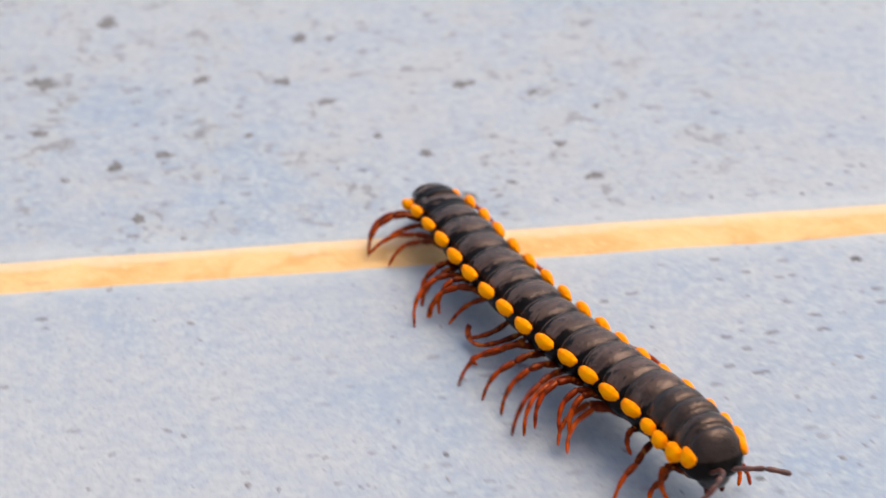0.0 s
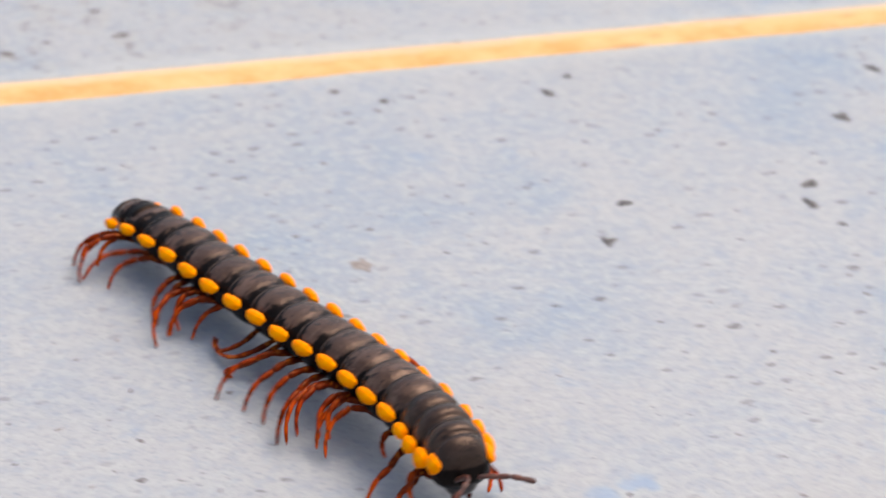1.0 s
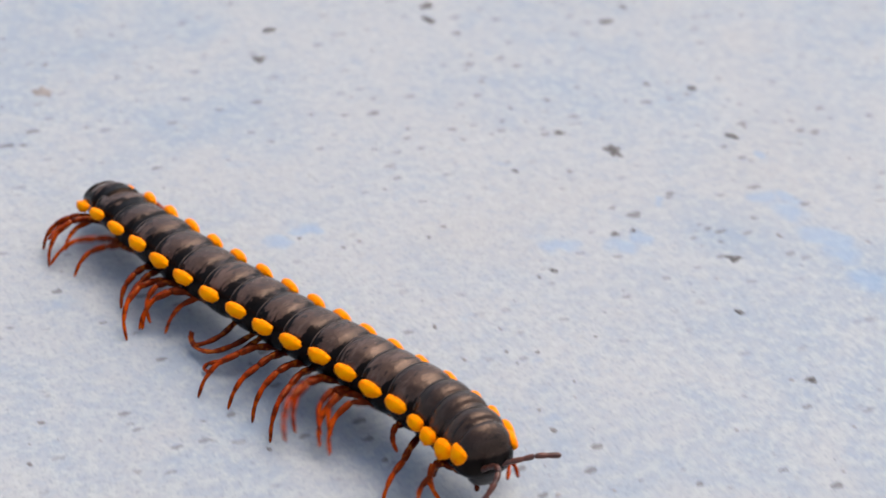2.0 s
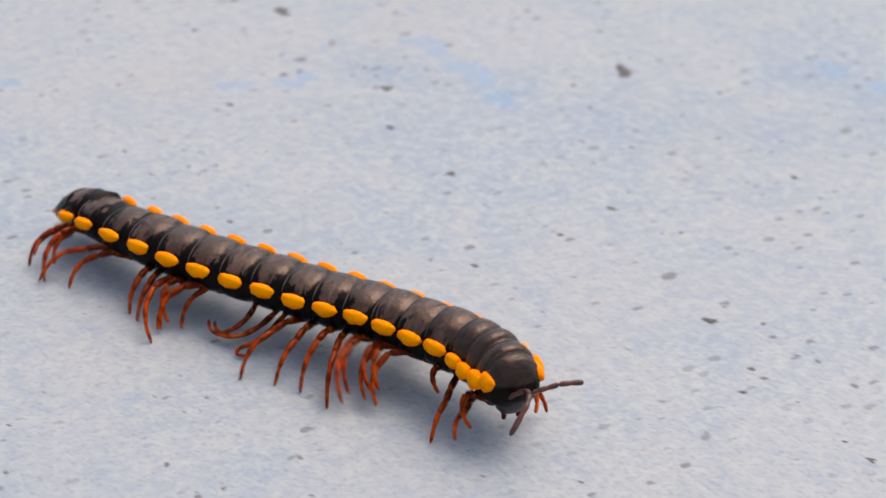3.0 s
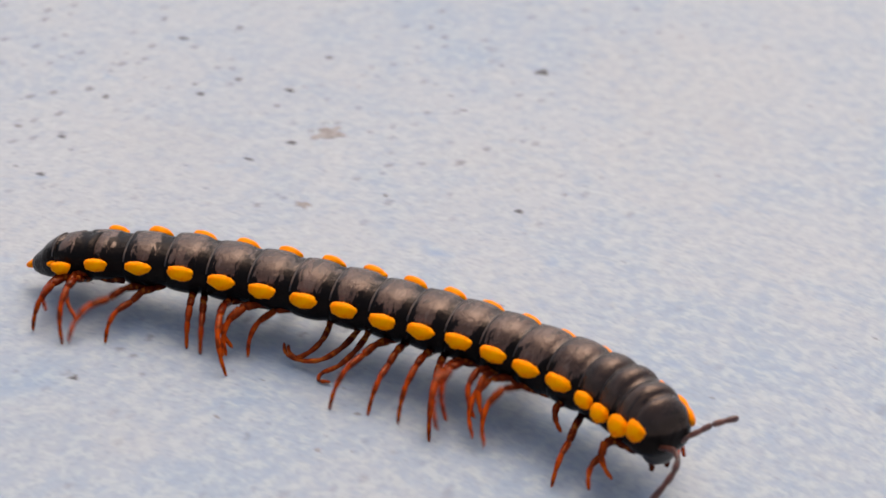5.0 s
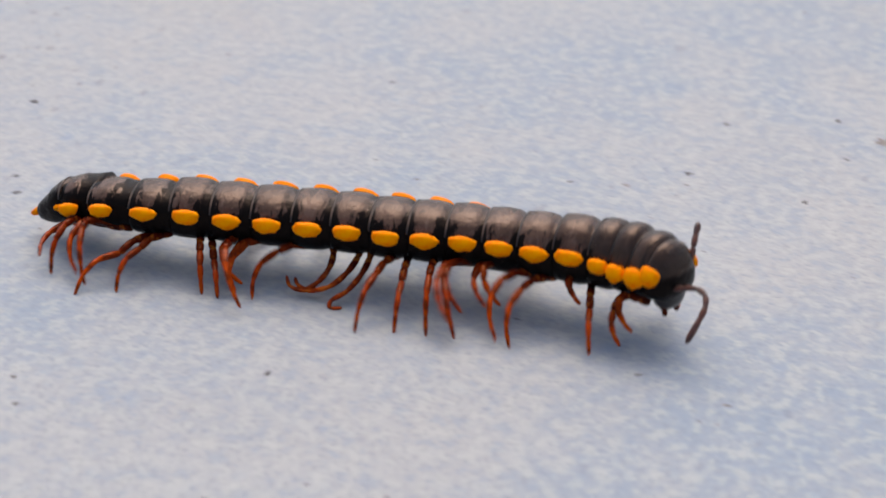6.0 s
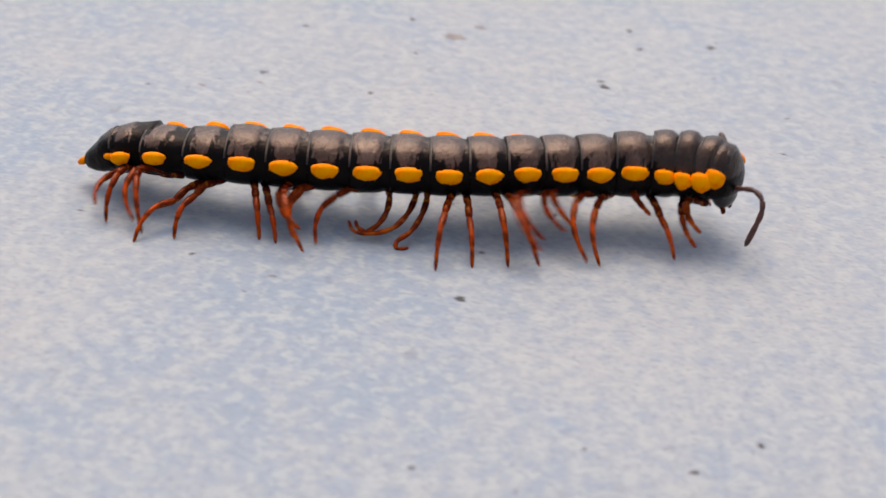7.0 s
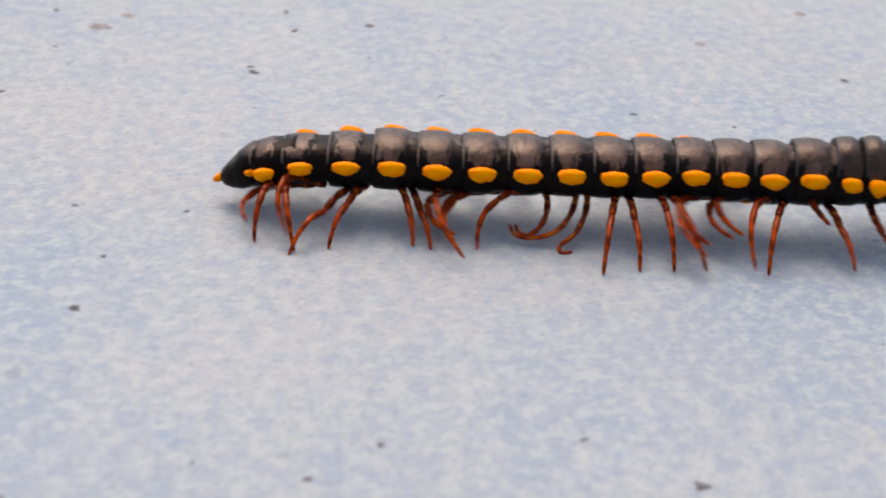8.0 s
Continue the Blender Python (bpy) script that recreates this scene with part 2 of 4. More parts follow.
    l.new(math_node(n, l, "ADD", 0.06, math_node(n, l, "MULTIPLY", a, 0.32)), bsdf.inputs["Roughness"])
    l.new(math_node(n, l, "ADD", 0.09, math_node(n, l, "MULTIPLY", back, 0.36)), bsdf.inputs["Specular IOR Level"])
    bsdf.inputs["Specular Tint"].default_value = (1.0, 0.70, 0.56, 1)
    bump(n, l, bsdf, math_node(n, l, "ADD", a, math_node(n, l, "MULTIPLY", folds, 0.5)), 0.5, 0.00020)
    return m


def plain(name, dark, light, rough, scale=900, strength=0.25, distance=0.00008, sub=0.0):
    m, n, l, bsdf = material(name, rough)
    where = n.new("ShaderNodeTexCoord").outputs["Object"]
    a, b = noise_node(n, l, where, scale, 4, 0.6, 0.3), noise_node(n, l, where, scale * 3.3, 3)
    colour = mix(n, l, ramp(n, l, a, 0.35, 0.68), dark, light)
    l.new(colour, bsdf.inputs["Base Color"])
    if sub:
        bsdf.inputs["Subsurface Weight"].default_value = sub
        bsdf.inputs["Subsurface Radius"].default_value = (0.0006, 0.0003, 0.0001)
        bsdf.inputs["Subsurface Scale"].default_value = 1.0
    bump(n, l, bsdf, math_node(n, l, "ADD", a, math_node(n, l, "MULTIPLY", b, 0.5)), strength, distance)
    return m


def leg_material(name, shift):
    """Glossy red-brown, more orange towards the foot, with dark bands and orange highlights painted in as flecks."""
    m, n, l, bsdf = material(name, 0.2)
    where = n.new("ShaderNodeTexCoord").outputs["Object"]
    axes = n.new("ShaderNodeSeparateXYZ")
    l.new(where, axes.inputs[0])
    tint = n.new("ShaderNodeObjectInfo").outputs["Random"]
    a, b = noise_node(n, l, where, 1300, 3), noise_node(n, l, where, 700, 2)
    out = math_node(n, l, "ADD", math_node(n, l, "ABSOLUTE", axes.outputs[1]), math_node(n, l, "MULTIPLY", math_node(n, l, "SUBTRACT", b, 0.5), 0.004))
    foot = mix(n, l, tint, (0.49, 0.057, 0.001), (0.26, 0.021, 0.001))
    colour = mix(n, l, ramp(n, l, math_node(n, l, "ADD", out, shift * 0.007), 0.001, 0.0075), (0.065, 0.006, 0.002), foot)
    colour = mix(n, l, math_node(n, l, "MULTIPLY", ramp(n, l, a, 0.48, 0.66), 0.7), colour, (0.018, 0.003, 0.002))
    # orange glints of the wet leg, drawn as flecks of colour
    colour = mix(n, l, math_node(n, l, "MULTIPLY", ramp(n, l, a, 0.45, 0.35), 0.3), colour, (0.70, 0.19, 0.02))
    l.new(colour, bsdf.inputs["Base Color"])
    bsdf.inputs["Specular IOR Level"].default_value = 0.28
    bsdf.inputs["Specular Tint"].default_value = (1.0, 0.42, 0.18, 1)
    bump(n, l, bsdf, a, 0.7, 0.00014)
    return m


def spot_material():
    """Waxy yellow-orange, redder along the upper edge."""
    m, n, l, bsdf = material("orange_keel", 0.5)
    where = n.new("ShaderNodeTexCoord").outputs["Object"]
    axes = n.new("ShaderNodeSeparateXYZ")
    l.new(where, axes.inputs[0])
    a = noise_node(n, l, where, 900, 3, 0.6, 0.4)
    up = math_node(n, l, "ADD", axes.outputs[2], math_node(n, l, "MULTIPLY", math_node(n, l, "SUBTRACT", a, 0.5), 0.0008))
    colour = mix(n, l, ramp(n, l, a, 0.42, 0.58), (1.0, 0.24, 0.0002), (1.0, 0.34, 0.0005))
    colour = mix(n, l, math_node(n, l, "MULTIPLY", ramp(n, l, up, 0.0002, 0.0005), 0.5), colour, (1.0, 0.24, 0.0004))
    colour = mix(n, l, math_node(n, l, "MULTIPLY", ramp(n, l, up, -0.0003, -0.0007), 0.5), colour, (0.85, 0.17, 0.0005))
    l.new(colour, bsdf.inputs["Base Color"])
    bsdf.inputs["Specular IOR Level"].default_value = 0.1
    bsdf.inputs["Specular Tint"].default_value = (1.0, 0.42, 0.01, 1)
    bump(n, l, bsdf, a, 0.35, 0.00010)
    return m


TILE, GROUT, CONCRETE = tile_material(), grout_material(), ground_material()
SHELL, SHELL_PLAIN = shell_material("millipede_shell", 1.0, 0.0), shell_material("millipede_shell_ends", 0.0, 0.72)
SHELL_NECK = shell_material("millipede_shell_neck", 1.0, 0.60)
LEG, LEG_TIP = leg_material("millipede_leg", 0.0), leg_material("millipede_lower_leg", 0.55)
SPOT = spot_material()
# rim of a ring, its pale highlight line painted in as tan
RIM = plain("highlight_rim", (0.004, 0.003, 0.002), (0.09, 0.052, 0.032), 0.5)
RIM_DARK = plain("dark_rim", (0.004, 0.003, 0.002), (0.035, 0.022, 0.015), 0.5)
HEAD = plain("black_head", (0.008, 0.006, 0.006), (0.020, 0.015, 0.013), 0.3)
FEELER = plain("antenna_brown", (0.03, 0.010, 0.007), (0.12, 0.032, 0.015), 0.38)
DIRT = plain("dark_dirt", (0.075, 0.070, 0.070), (0.20, 0.19, 0.185), 0.9, 1400, 0.6, 0.0003)
GRAIN = plain("grain_dirt", (0.13, 0.125, 0.125), (0.30, 0.285, 0.275), 0.9, 300, 0.4, 0.0002)
GREY_DIRT = plain("grey_dirt", (0.10, 0.096, 0.092), (0.22, 0.21, 0.20), 0.9, 1400, 0.6, 0.0003)
PALE_DIRT = plain("pale_brown_dirt", (0.21, 0.185, 0.17), (0.34, 0.305, 0.28), 0.9, 900, 0.6, 0.0003)


# ---- mesh helpers (centimetres in, metres out) ----
def mesh_of(name, bm, mat, smooth=True):
    me = bpy.data.meshes.new(name)
    bmesh.ops.scale(bm, vec=(CM, CM, CM), verts=bm.verts)
    bmesh.ops.recalc_face_normals(bm, faces=bm.faces)
    bm.to_mesh(me)
    bm.free()
    me.materials.append(mat)
    for f in me.polygons:
        f.use_smooth = smooth
    return me


def part(name, me, parent, m=None, label=""):
    ob = new(name, me)
    ob.parent = parent
    if m is not None:
        ob.matrix_basis = m
    return tagged(ob, label=label)


def spin(stations, around=28, outline=None, cap=True):
    """A body of closed outlines along x. stations: (x, half width, height above, depth below, lift)."""
    bm = bmesh.new()
    rings = []
    for x, w, up, down, lift in stations:
        ring = []
        for k in range(around):
            a = 2 * math.pi * k / around
            c, s = math.cos(a), math.sin(a)
            y = w * math.copysign(abs(c) ** 0.9, c)
            z = lift + (up * abs(s) ** 0.92 if s > 0 else -down * abs(s) ** 0.8)
            ring.append(bm.verts.new((x, y, z)))
        rings.append(ring)
    for a, b in zip(rings, rings[1:]):
        for k in range(around):
            j = (k + 1) % around
            bm.faces.new((a[k], a[j], b[j], b[k]))
    if cap:
        bm.faces.new(rings[0][::-1])
        bm.faces.new(rings[-1])
    return bm


def tube(points, radii, around=8):
    """A round tube through the points, closed at both ends."""
    bm = bmesh.new()
    points = [Vector(p) for p in points]
    rings = []
    for k, (p, r) in enumerate(zip(points, radii)):
        way = (points[min(k + 1, len(points) - 1)] - points[max(k - 1, 0)]).normalized()
        side = way.cross(Vector((1, 0.01, 0.02))).normalized()
        top = side.cross(way)
        rings.append([bm.verts.new(p + r * (math.cos(a) * side + math.sin(a) * top)) for a in (2 * math.pi * j / around for j in range(around))])
    for a, b in zip(rings, rings[1:]):
        for k in range(around):
            j = (k + 1) % around
            bm.faces.new((a[k], a[j], b[j], b[k]))
    bm.faces.new(rings[0][::-1])
    bm.faces.new(rings[-1])
    return bm


def smooth_line(knots, steps):
    """A Catmull-Rom line through the knots."""
    k = [Vector(p) for p in knots]
    k = [2 * k[0] - k[1]] + k + [2 * k[-1] - k[-2]]
    out = []
    for i in range(1, len(k) - 2):
        for j in range(steps):
            u = j / steps
            a, b, c, d = k[i - 1], k[i], k[i + 1], k[i + 2]
            out.append(0.5 * (2 * b + (c - a) * u + (2 * a - 5 * b + 4 * c - d) * u * u + (3 * b - a - 3 * c + d) * u ** 3))
    return out + [k[-2]]


def jointed(knots, thick, thin, steps=7):
    """A limb of tapering podomeres, waisted at every joint."""
    pts = smooth_line(knots, steps)
    radii = []
    for i in range(len(pts)):
        u = i / (len(pts) - 1)
        bead = abs(math.sin(math.pi * i / steps))
        radii.append((thick + (thin - thick) * u) * (0.80 + 0.26 * bead ** 0.7))
    radii[-1] *= 0.5
    return tube(pts, radii)


# ---- floor: worn tiles with yellow grout ----
bm = bmesh.new()
bmesh.ops.create_grid(bm, x_segments=2, y_segments=2, size=15000)
ground_me = mesh_of("ground", bm, CONCRETE, False)
ground = tagged(new("ground", ground_me), label="plain grey concrete ground around the tiled floor", category="ground", kind="structure")
ground.location = (0, 0, -0.03)

TILE_SIZE, JOINT = 60.0, 0.58


def grout_bed():
    bm = bmesh.new()
    bmesh.ops.create_cube(bm, size=1)
    bmesh.ops.scale(bm, vec=(424, 424, 2.2), verts=bm.verts)
    bmesh.ops.translate(bm, vec=(8, -29.74, -0.022 - 1.1), verts=bm.verts)
    return mesh_of("floor", bm, GROUT, False)


floor = tagged(new("floor", grout_bed()), label="tiled floor with yellow sandy grout in the joints", category="floor", kind="structure")


def tile_mesh():
    """A thin slab with a worn, slightly wavy arris."""
    bm = bmesh.new()
    half, n = TILE_SIZE / 2 - JOINT / 2, 240
    loops = []
    for inset, z in ((0.0, -1.2), (0.0, -0.07), (0.03, -0.02), (0.09, 0.0)):
        loop = []
        for side in range(4):
            for k in range(n):
                u = -half + 2 * half * k / n
                wob = 0.028 * noise.noise(Vector((u * 0.9, side * 7.3, 0))) + 0.016 * noise.noise(Vector((u * 4.1, side * 3.1, 5)))
                fade = min(1.0, (half - abs(u)) / 1.0)
                out = half - inset + wob * fade
                x, y = ((u, -out), (out, u), (-u, out), (-out, -u))[side]
                if k == 0:
                    x, y = ((-half + inset, -half + inset), (half - inset, -half + inset), (half - inset, half - inset), (-half + inset, half - inset))[side]
                loop.append(bm.verts.new((x, y, z)))
        loops.append(loop)
    for a, b in zip(loops, loops[1:]):
        for k in range(4 * n):
            j = (k + 1) % (4 * n)
            bm.faces.new((a[k], a[j], b[j], b[k]))
    bm.faces.new(loops[-1])
    return mesh_of("tile", bm, TILE, False)


TILE_ME = tile_mesh()
for row in range(-3, 4):
    for col in range(-3, 4):
        part("tile", TILE_ME, floor, pose((8 + col * TILE_SIZE) * CM, (JOINT / 2 - TILE_SIZE / 2 - JOINT / 2 + JOINT / 2 + row * TILE_SIZE) * CM, 0))


# ---- dirt on the tiles ----
def fleck_mesh(seed, mat, flat=0.10):
    """A crust of dirt about one centimetre across: low, with a ragged, lobed outline and a bumpy top."""
    rnd = random.Random(seed)
    bm = bmesh.new()
    n, rings = 26, []
    wide = rnd.uniform(0.5, 0.9)
    lobes = [(rnd.uniform(0, 6.3), rnd.uniform(0.08, 0.22), k) for k in (2, 3, 5)]
    bays = [max(0.40, 0.8 + sum(d * math.sin(k * 2 * math.pi * j / n + a) for a, d, k in lobes) + rnd.uniform(-0.18, 0.18)) for j in range(n)]
    for scale_r, z in ((1.0, 0.0), (0.88, 0.5), (0.55, 0.9)):
        rings.append([bm.verts.new((0.5 * scale_r * bays[k] * math.cos(2 * math.pi * k / n), 0.5 * wide * scale_r * bays[k] * math.sin(2 * math.pi * k / n), flat * z * rnd.uniform(0.4, 1.3))) for k in range(n)])
    tip = bm.verts.new((0, 0, 0.8 * flat))
    for a, b in zip(rings, rings[1:]):
        for k in range(n):
            j = (k + 1) % n
            bm.faces.new((a[k], a[j], b[j], b[k]))
    for k in range(n):
        bm.faces.new((rings[-1][k], rings[-1][(k + 1) % n], tip))
    return mesh_of("dirt_fleck", bm, mat)


FLECKS = [fleck_mesh(k, DIRT) for k in range(12)]
GREY_FLECKS = [fleck_mesh(40 + k, GREY_DIRT, 0.03) for k in range(8)]
PALE_FLECKS = [fleck_mesh(20 + k, PALE_DIRT, 0.04) for k in range(5)]
BY_JOINT = [(4.98, -0.71, 0.15), (4.59, -1.12, 0.22), (7.91, -2.51, 0.24), (2.54, -0.91, 0.14), (8.92, -1.32, 0.25), (2.00, -0.53, 0.13)]
BEYOND = [(-6.21, 7.05, 0.48), (-6.92, 5.15, 0.44), (-4.89, 4.97, 0.30), (-3.86, 4.76, 0.29), (-3.61, 6.12, 0.34), (-3.20, 6.06, 0.23), (-3.34, 4.09, 0.28), (-1.59, 4.37, 0.36), (-0.76, 4.00, 0.21), (-0.04, 3.50, 0.17), (-5.85, 2.67, 0.30), (-6.82, 3.68, 0.28), (-5.29, 2.89, 0.27), (-5.52, 1.36, 0.25), (-6.41, 2.40, 0.17), (-1.84, 1.41, 0.25), (-2.23, 2.52, 0.23), (-2.76, 3.05, 0.18), (-0.63, 2.55, 0.20), (-0.39, 1.69, 0.26), (-1.33, 1.66, 0.16), (-4.30, 3.27, 0.17)]
OPEN_TILE = [(4.12, -4.71, 0.19), (4.56, -3.96, 0.20), (6.80, -3.99, 0.25), (6.61, -4.41, 0.24), (6.57, -7.81, 0.14), (5.64, -8.41, 0.10), (6.92, -8.42, 0.32), (8.23, -7.10, 0.11), (8.70, -7.41, 0.14), (1.43, -4.60, 0.27), (4.97, -10.40, 0.11), (4.77, -10.45, 0.07), (6.82, -10.93, 0.16), (10.10, -4.49, 0.25), (8.77, -5.31, 0.21), (9.24, -4.98, 0.15), (6.10, -7.29, 0.07), (6.35, -7.04, 0.07), (6.76, -4.91, 0.11), (5.94, -10.02, 0.11), (6.16, -10.03, 0.08), (6.27, -11.79, 0.13), (8.41, -8.64, 0.18), (10.23, -3.10, 0.14), (8.14, -3.62, 0.15), (4.10, -6.31, 0.06), (4.99, -7.05, 0.06)]
MIDWAY = [(9.69, -11.95, 0.36), (6.21, -13.02, 0.13), (7.57, -15.27, 0.07), (6.64, -16.69, 0.16), (7.06, -17.00, 0.08), (6.40, -17.50, 0.08), (7.10, -18.73, 0.09), (6.31, -19.07, 0.09), (10.33, -17.78, 0.10), (9.55, -15.02, 0.10), (6.42, -14.66, 0.08), (7.26, -14.51, 0.13), (5.27, -14.70, 0.09), (6.06, -17.73, 0.09), (6.31, -18.76, 0.06), (8.15, -18.52, 0.11), (8.80, -19.31, 0.11), (8.98, -19.12, 0.07)]
LATER = [(8.75, -20.96, 0.48), (8.34, -20.75, 0.11), (7.76, -20.59, 0.10), (9.45, -20.06, 0.13), (9.37, -19.44, 0.10), (11.59, -22.19, 0.18), (8.32, -23.40, 0.11), (6.23, -24.18, 0.10), (7.23, -21.55, 0.18), (2.54, -20.22, 0.15), (6.57, -24.01, 0.08), (3.58, -21.53, 0.09), (2.91, -20.02, 0.07), (10.50, -19.96, 0.09), (10.63, -18.66, 0.10), (9.97, -18.30, 0.12), (9.99, -26.76, 0.07), (9.92, -30.34, 0.08), (8.01, -29.03, 0.07), (3.79, -27.39, 0.08), (3.20, -25.57, 0.06), (2.85, -25.75, 0.06), (8.54, -30.10, 0.09)]
LAST = [(9.93, -31.96, 0.24), (10.27, -32.22, 0.16), (10.37, -31.46, 0.10), (8.21, -31.23, 0.09), (4.19, -32.38, 0.11), (2.07, -27.50, 0.06), (4.58, -30.14, 0.07), (5.01, -32.51, 0.06), (4.03, -30.67, 0.04), (1.80, -32.20, 0.06), (9.37, -31.58, 0.08), (8.83, -33.57, 0.13), (8.97, -33.53, 0.08), (2.03, -34.14, 0.09), (9.97, -33.96, 0.10), (10.51, -33.86, 0.11), (10.17, -34.74, 0.11), (2.43, -34.63, 0.09), (7.50, -35.27, 0.07), (1.99, -36.75, 0.12), (9.92, -38.23, 0.15), (10.91, -39.54, 0.18), (2.52, -36.03, 0.08), (9.03, -39.55, 0.12), (7.81, -38.16, 0.07), (8.05, -37.22, 0.09)]

turns = random.Random(4)
for spots_here in (BY_JOINT, BEYOND, OPEN_TILE, MIDWAY, LATER, LAST):
    for x, y, size in spots_here:
        pale = spots_here is LAST and size > 0.13 or (x, y) in ((8.75, -20.96), (1.43, -4.60), (7.23, -21.55))
        beyond = spots_here is BEYOND
        size *= 1.15 if beyond else 1.1
        fleck = new("dirt_fleck", turns.choice(GREY_FLECKS if beyond else PALE_FLECKS if pale else FLECKS))
        fleck.matrix_basis = pose(x * CM, y * CM, -0.000015, 0, 0, turns.uniform(0, 360)) @ Matrix.Diagonal((size, size, min(size, 0.25), 1))
        tagged(fleck, "grey crust in a worn pit of a tile" if beyond else "pale brown crust of dried dirt on a tile" if pale else "dark crumb of dirt stuck on a worn tile", "dirt", "dirt crumbs on the floor")


def grain_field():
    """Countless dark grains in the pores of the tiles, thick in drifts: tiny flat chips with ragged outlines."""
    rnd = random.Random(11)
    points, faces = [], []
    made = 0
    while made < 2300:
        x, y = rnd.uniform(-9, 16), rnd.uniform(-42, 9)
        if 0.0 < y < 0.58:
            continue
        drift = noise.noise(Vector((x * 0.35, y * 0.35, 3.0))) + 0.6 * noise.noise(Vector((x * 1.1, y * 1.1, 8.0)))
        swept = 1.0 if y > -20 else 0.45 if y > -25 else 0.2
        if rnd.random() > swept * min(1.0, max(0.06, 0.22 + 1.3 * drift)):
            continue
        size = 0.016 + 0.034 * rnd.random() ** 3
        turn, wide, sides = rnd.uniform(0, math.pi), rnd.uniform(0.35, 0.8), 7
        start = len(points)
        for k in range(sides):
            a = 2 * math.pi * k / sides
            r = size * rnd.uniform(0.6, 1.3)
            u, v = r * math.cos(a), wide * r * math.sin(a)
            points.append(((x + u * math.cos(turn) - v * math.sin(turn)) * CM, (y + u * math.sin(turn) + v * math.cos(turn)) * CM, 0.000002))
        points.append((x * CM, y * CM, 0.25 * size * CM))
        faces += [(start + k, start + (k + 1) % sides, start + sides) for k in range(sides)]
        made += 1
    me = bpy.data.meshes.new("dirt_grains")
    me.from_pydata(points, [], faces)
    me.materials.append(GRAIN)
    return me


tagged(new("dirt_grains", grain_field()), "fine dark grains of dirt scattered over worn tiles", "dirt", kind="stuff")


# ---- the millipede ----
RIDE = 0.515  # height of the body's axis over the floor
LENGTH = 5.1883
# ring by ring, tail first: place along the body, height over the ride, half the breadth over the spots, lift of the spots
ALONG = [-0.036, 0.261, 0.62, 0.978, 1.325, 1.675, 2.027, 2.367, 2.699, 3.026, 3.347, 3.66, 3.965, 4.284, 4.569, 4.77, 4.991, 5.23]
SAG = [-0.09, -0.06, -0.04, -0.02, -0.018, -0.012, -0.004, 0.005, 0.004, 0.017, 0.03, 0.035, 0.036, 0.05, 0.05, 0.045, 0.05, 0.055]
SPOT_OUT = [0.303, 0.31, 0.32, 0.324, 0.333, 0.341, 0.343, 0.339, 0.343, 0.331, 0.31, 0.311, 0.311, 0.308, 0.321, 0.328, 0.311, 0.245]
SPOT_UP = [-0.007, 0.039, 0.06, 0.065, 0.065, 0.065, 0.065, 0.065, 0.065, 0.065, 0.065, 0.065, 0.065, 0.076, 0.069, 0.065, 0.074, 0.106]
COUNT = len(ALONG)

millipede = tagged(new("millipede"), label="black millipede with orange side spots walking over worn tiles", category="millipede")


def section(size, arch=1.0):
    """Half width, height of the back and depth of the belly of a ring."""
    return 0.284 * size, 0.212 * size * arch, 0.258 * size


def ring_mesh(size, half, front, arch=1.0, deep=1.0, mat=None):
    """One ring: a bulging rear part and a narrower collar that slips under the ring ahead."""
    w, up, down = section(size, arch)
    down *= deep
    rows = [(-half + 0.005, 0.76), (-half - 0.008, 0.88), (-half - 0.008, 0.945), (-half + 0.010, 0.970), (-half * 0.6, 1.004), (-half * 0.15, 1.022), (half * 0.25, 1.014), (half * 0.52, 0.988), (half * 0.70, 0.945), (half * 0.82, 0.905), (half, 0.890), (half + 0.03, 0.886), (front * 0.85, 0.875), (front, 0.80)]
    return mesh_of("body_ring", spin([(x, w * (0.35 + 0.65 * k), up * k, down * (0.45 + 0.55 * k), 0.0) for x, k in rows], 36), mat or SHELL)


def rim_mesh(size, half, arch=1.0, mat=None):
    w, up, down = section(size, arch)
    rows = [(-half - 0.014, 0.88), (-half - 0.015, 0.942), (-half - 0.008, 0.963), (-half + 0.002, 0.963)]
    bm = bmesh.new()
    rings = []
    for x, k in rows:
        line = []
        for j in range(25):
            t = math.pi * (0.10 + 0.80 * j / 24)
            c = math.cos(t)
            line.append(bm.verts.new((x, w * (0.35 + 0.65 * k) * math.copysign(abs(c) ** 0.9, c), up * k * math.sin(t) ** 0.92)))
        rings.append(line)
    for a, b in zip(rings, rings[1:]):
        for k in range(24):
            bm.faces.new((a[k], a[k + 1], b[k + 1], b[k]))
    return mesh_of("ring_rim", bm, mat or RIM)


def spot_mesh(length, height, out, seed=0):
    """An orange keel: a lobe with a flat, uneven upper edge and a full, rounded lower one."""
    bm = bmesh.new()
    bmesh.ops.create_uvsphere(bm, u_segments=24, v_segments=16, radius=1)
    for v in bm.verts:
        x, y, z = v.co
        fat = 1.0 - 0.18 * x
        tall = 0.68 if z > 0 else 1.12
        x2 = math.copysign(abs(x) ** 0.93, x)
        z2 = math.copysign(abs(z) ** (0.85 if z > 0 else 0.97), z)
        rag = 1.0 + 0.13 * noise.noise(Vector((2.1 * x + 9.7 * seed, 2.1 * z, 1.3 * y))) + 0.07 * noise.noise(Vector((5.3 * x, 5.3 * z + 4.1 * seed, 2.0)))
        v.co = (length * x2 * rag, out * y * fat, height * (tall * z2 * rag - 0.10 * x + 0.10))
    return mesh_of("side_spot", bm, SPOT)


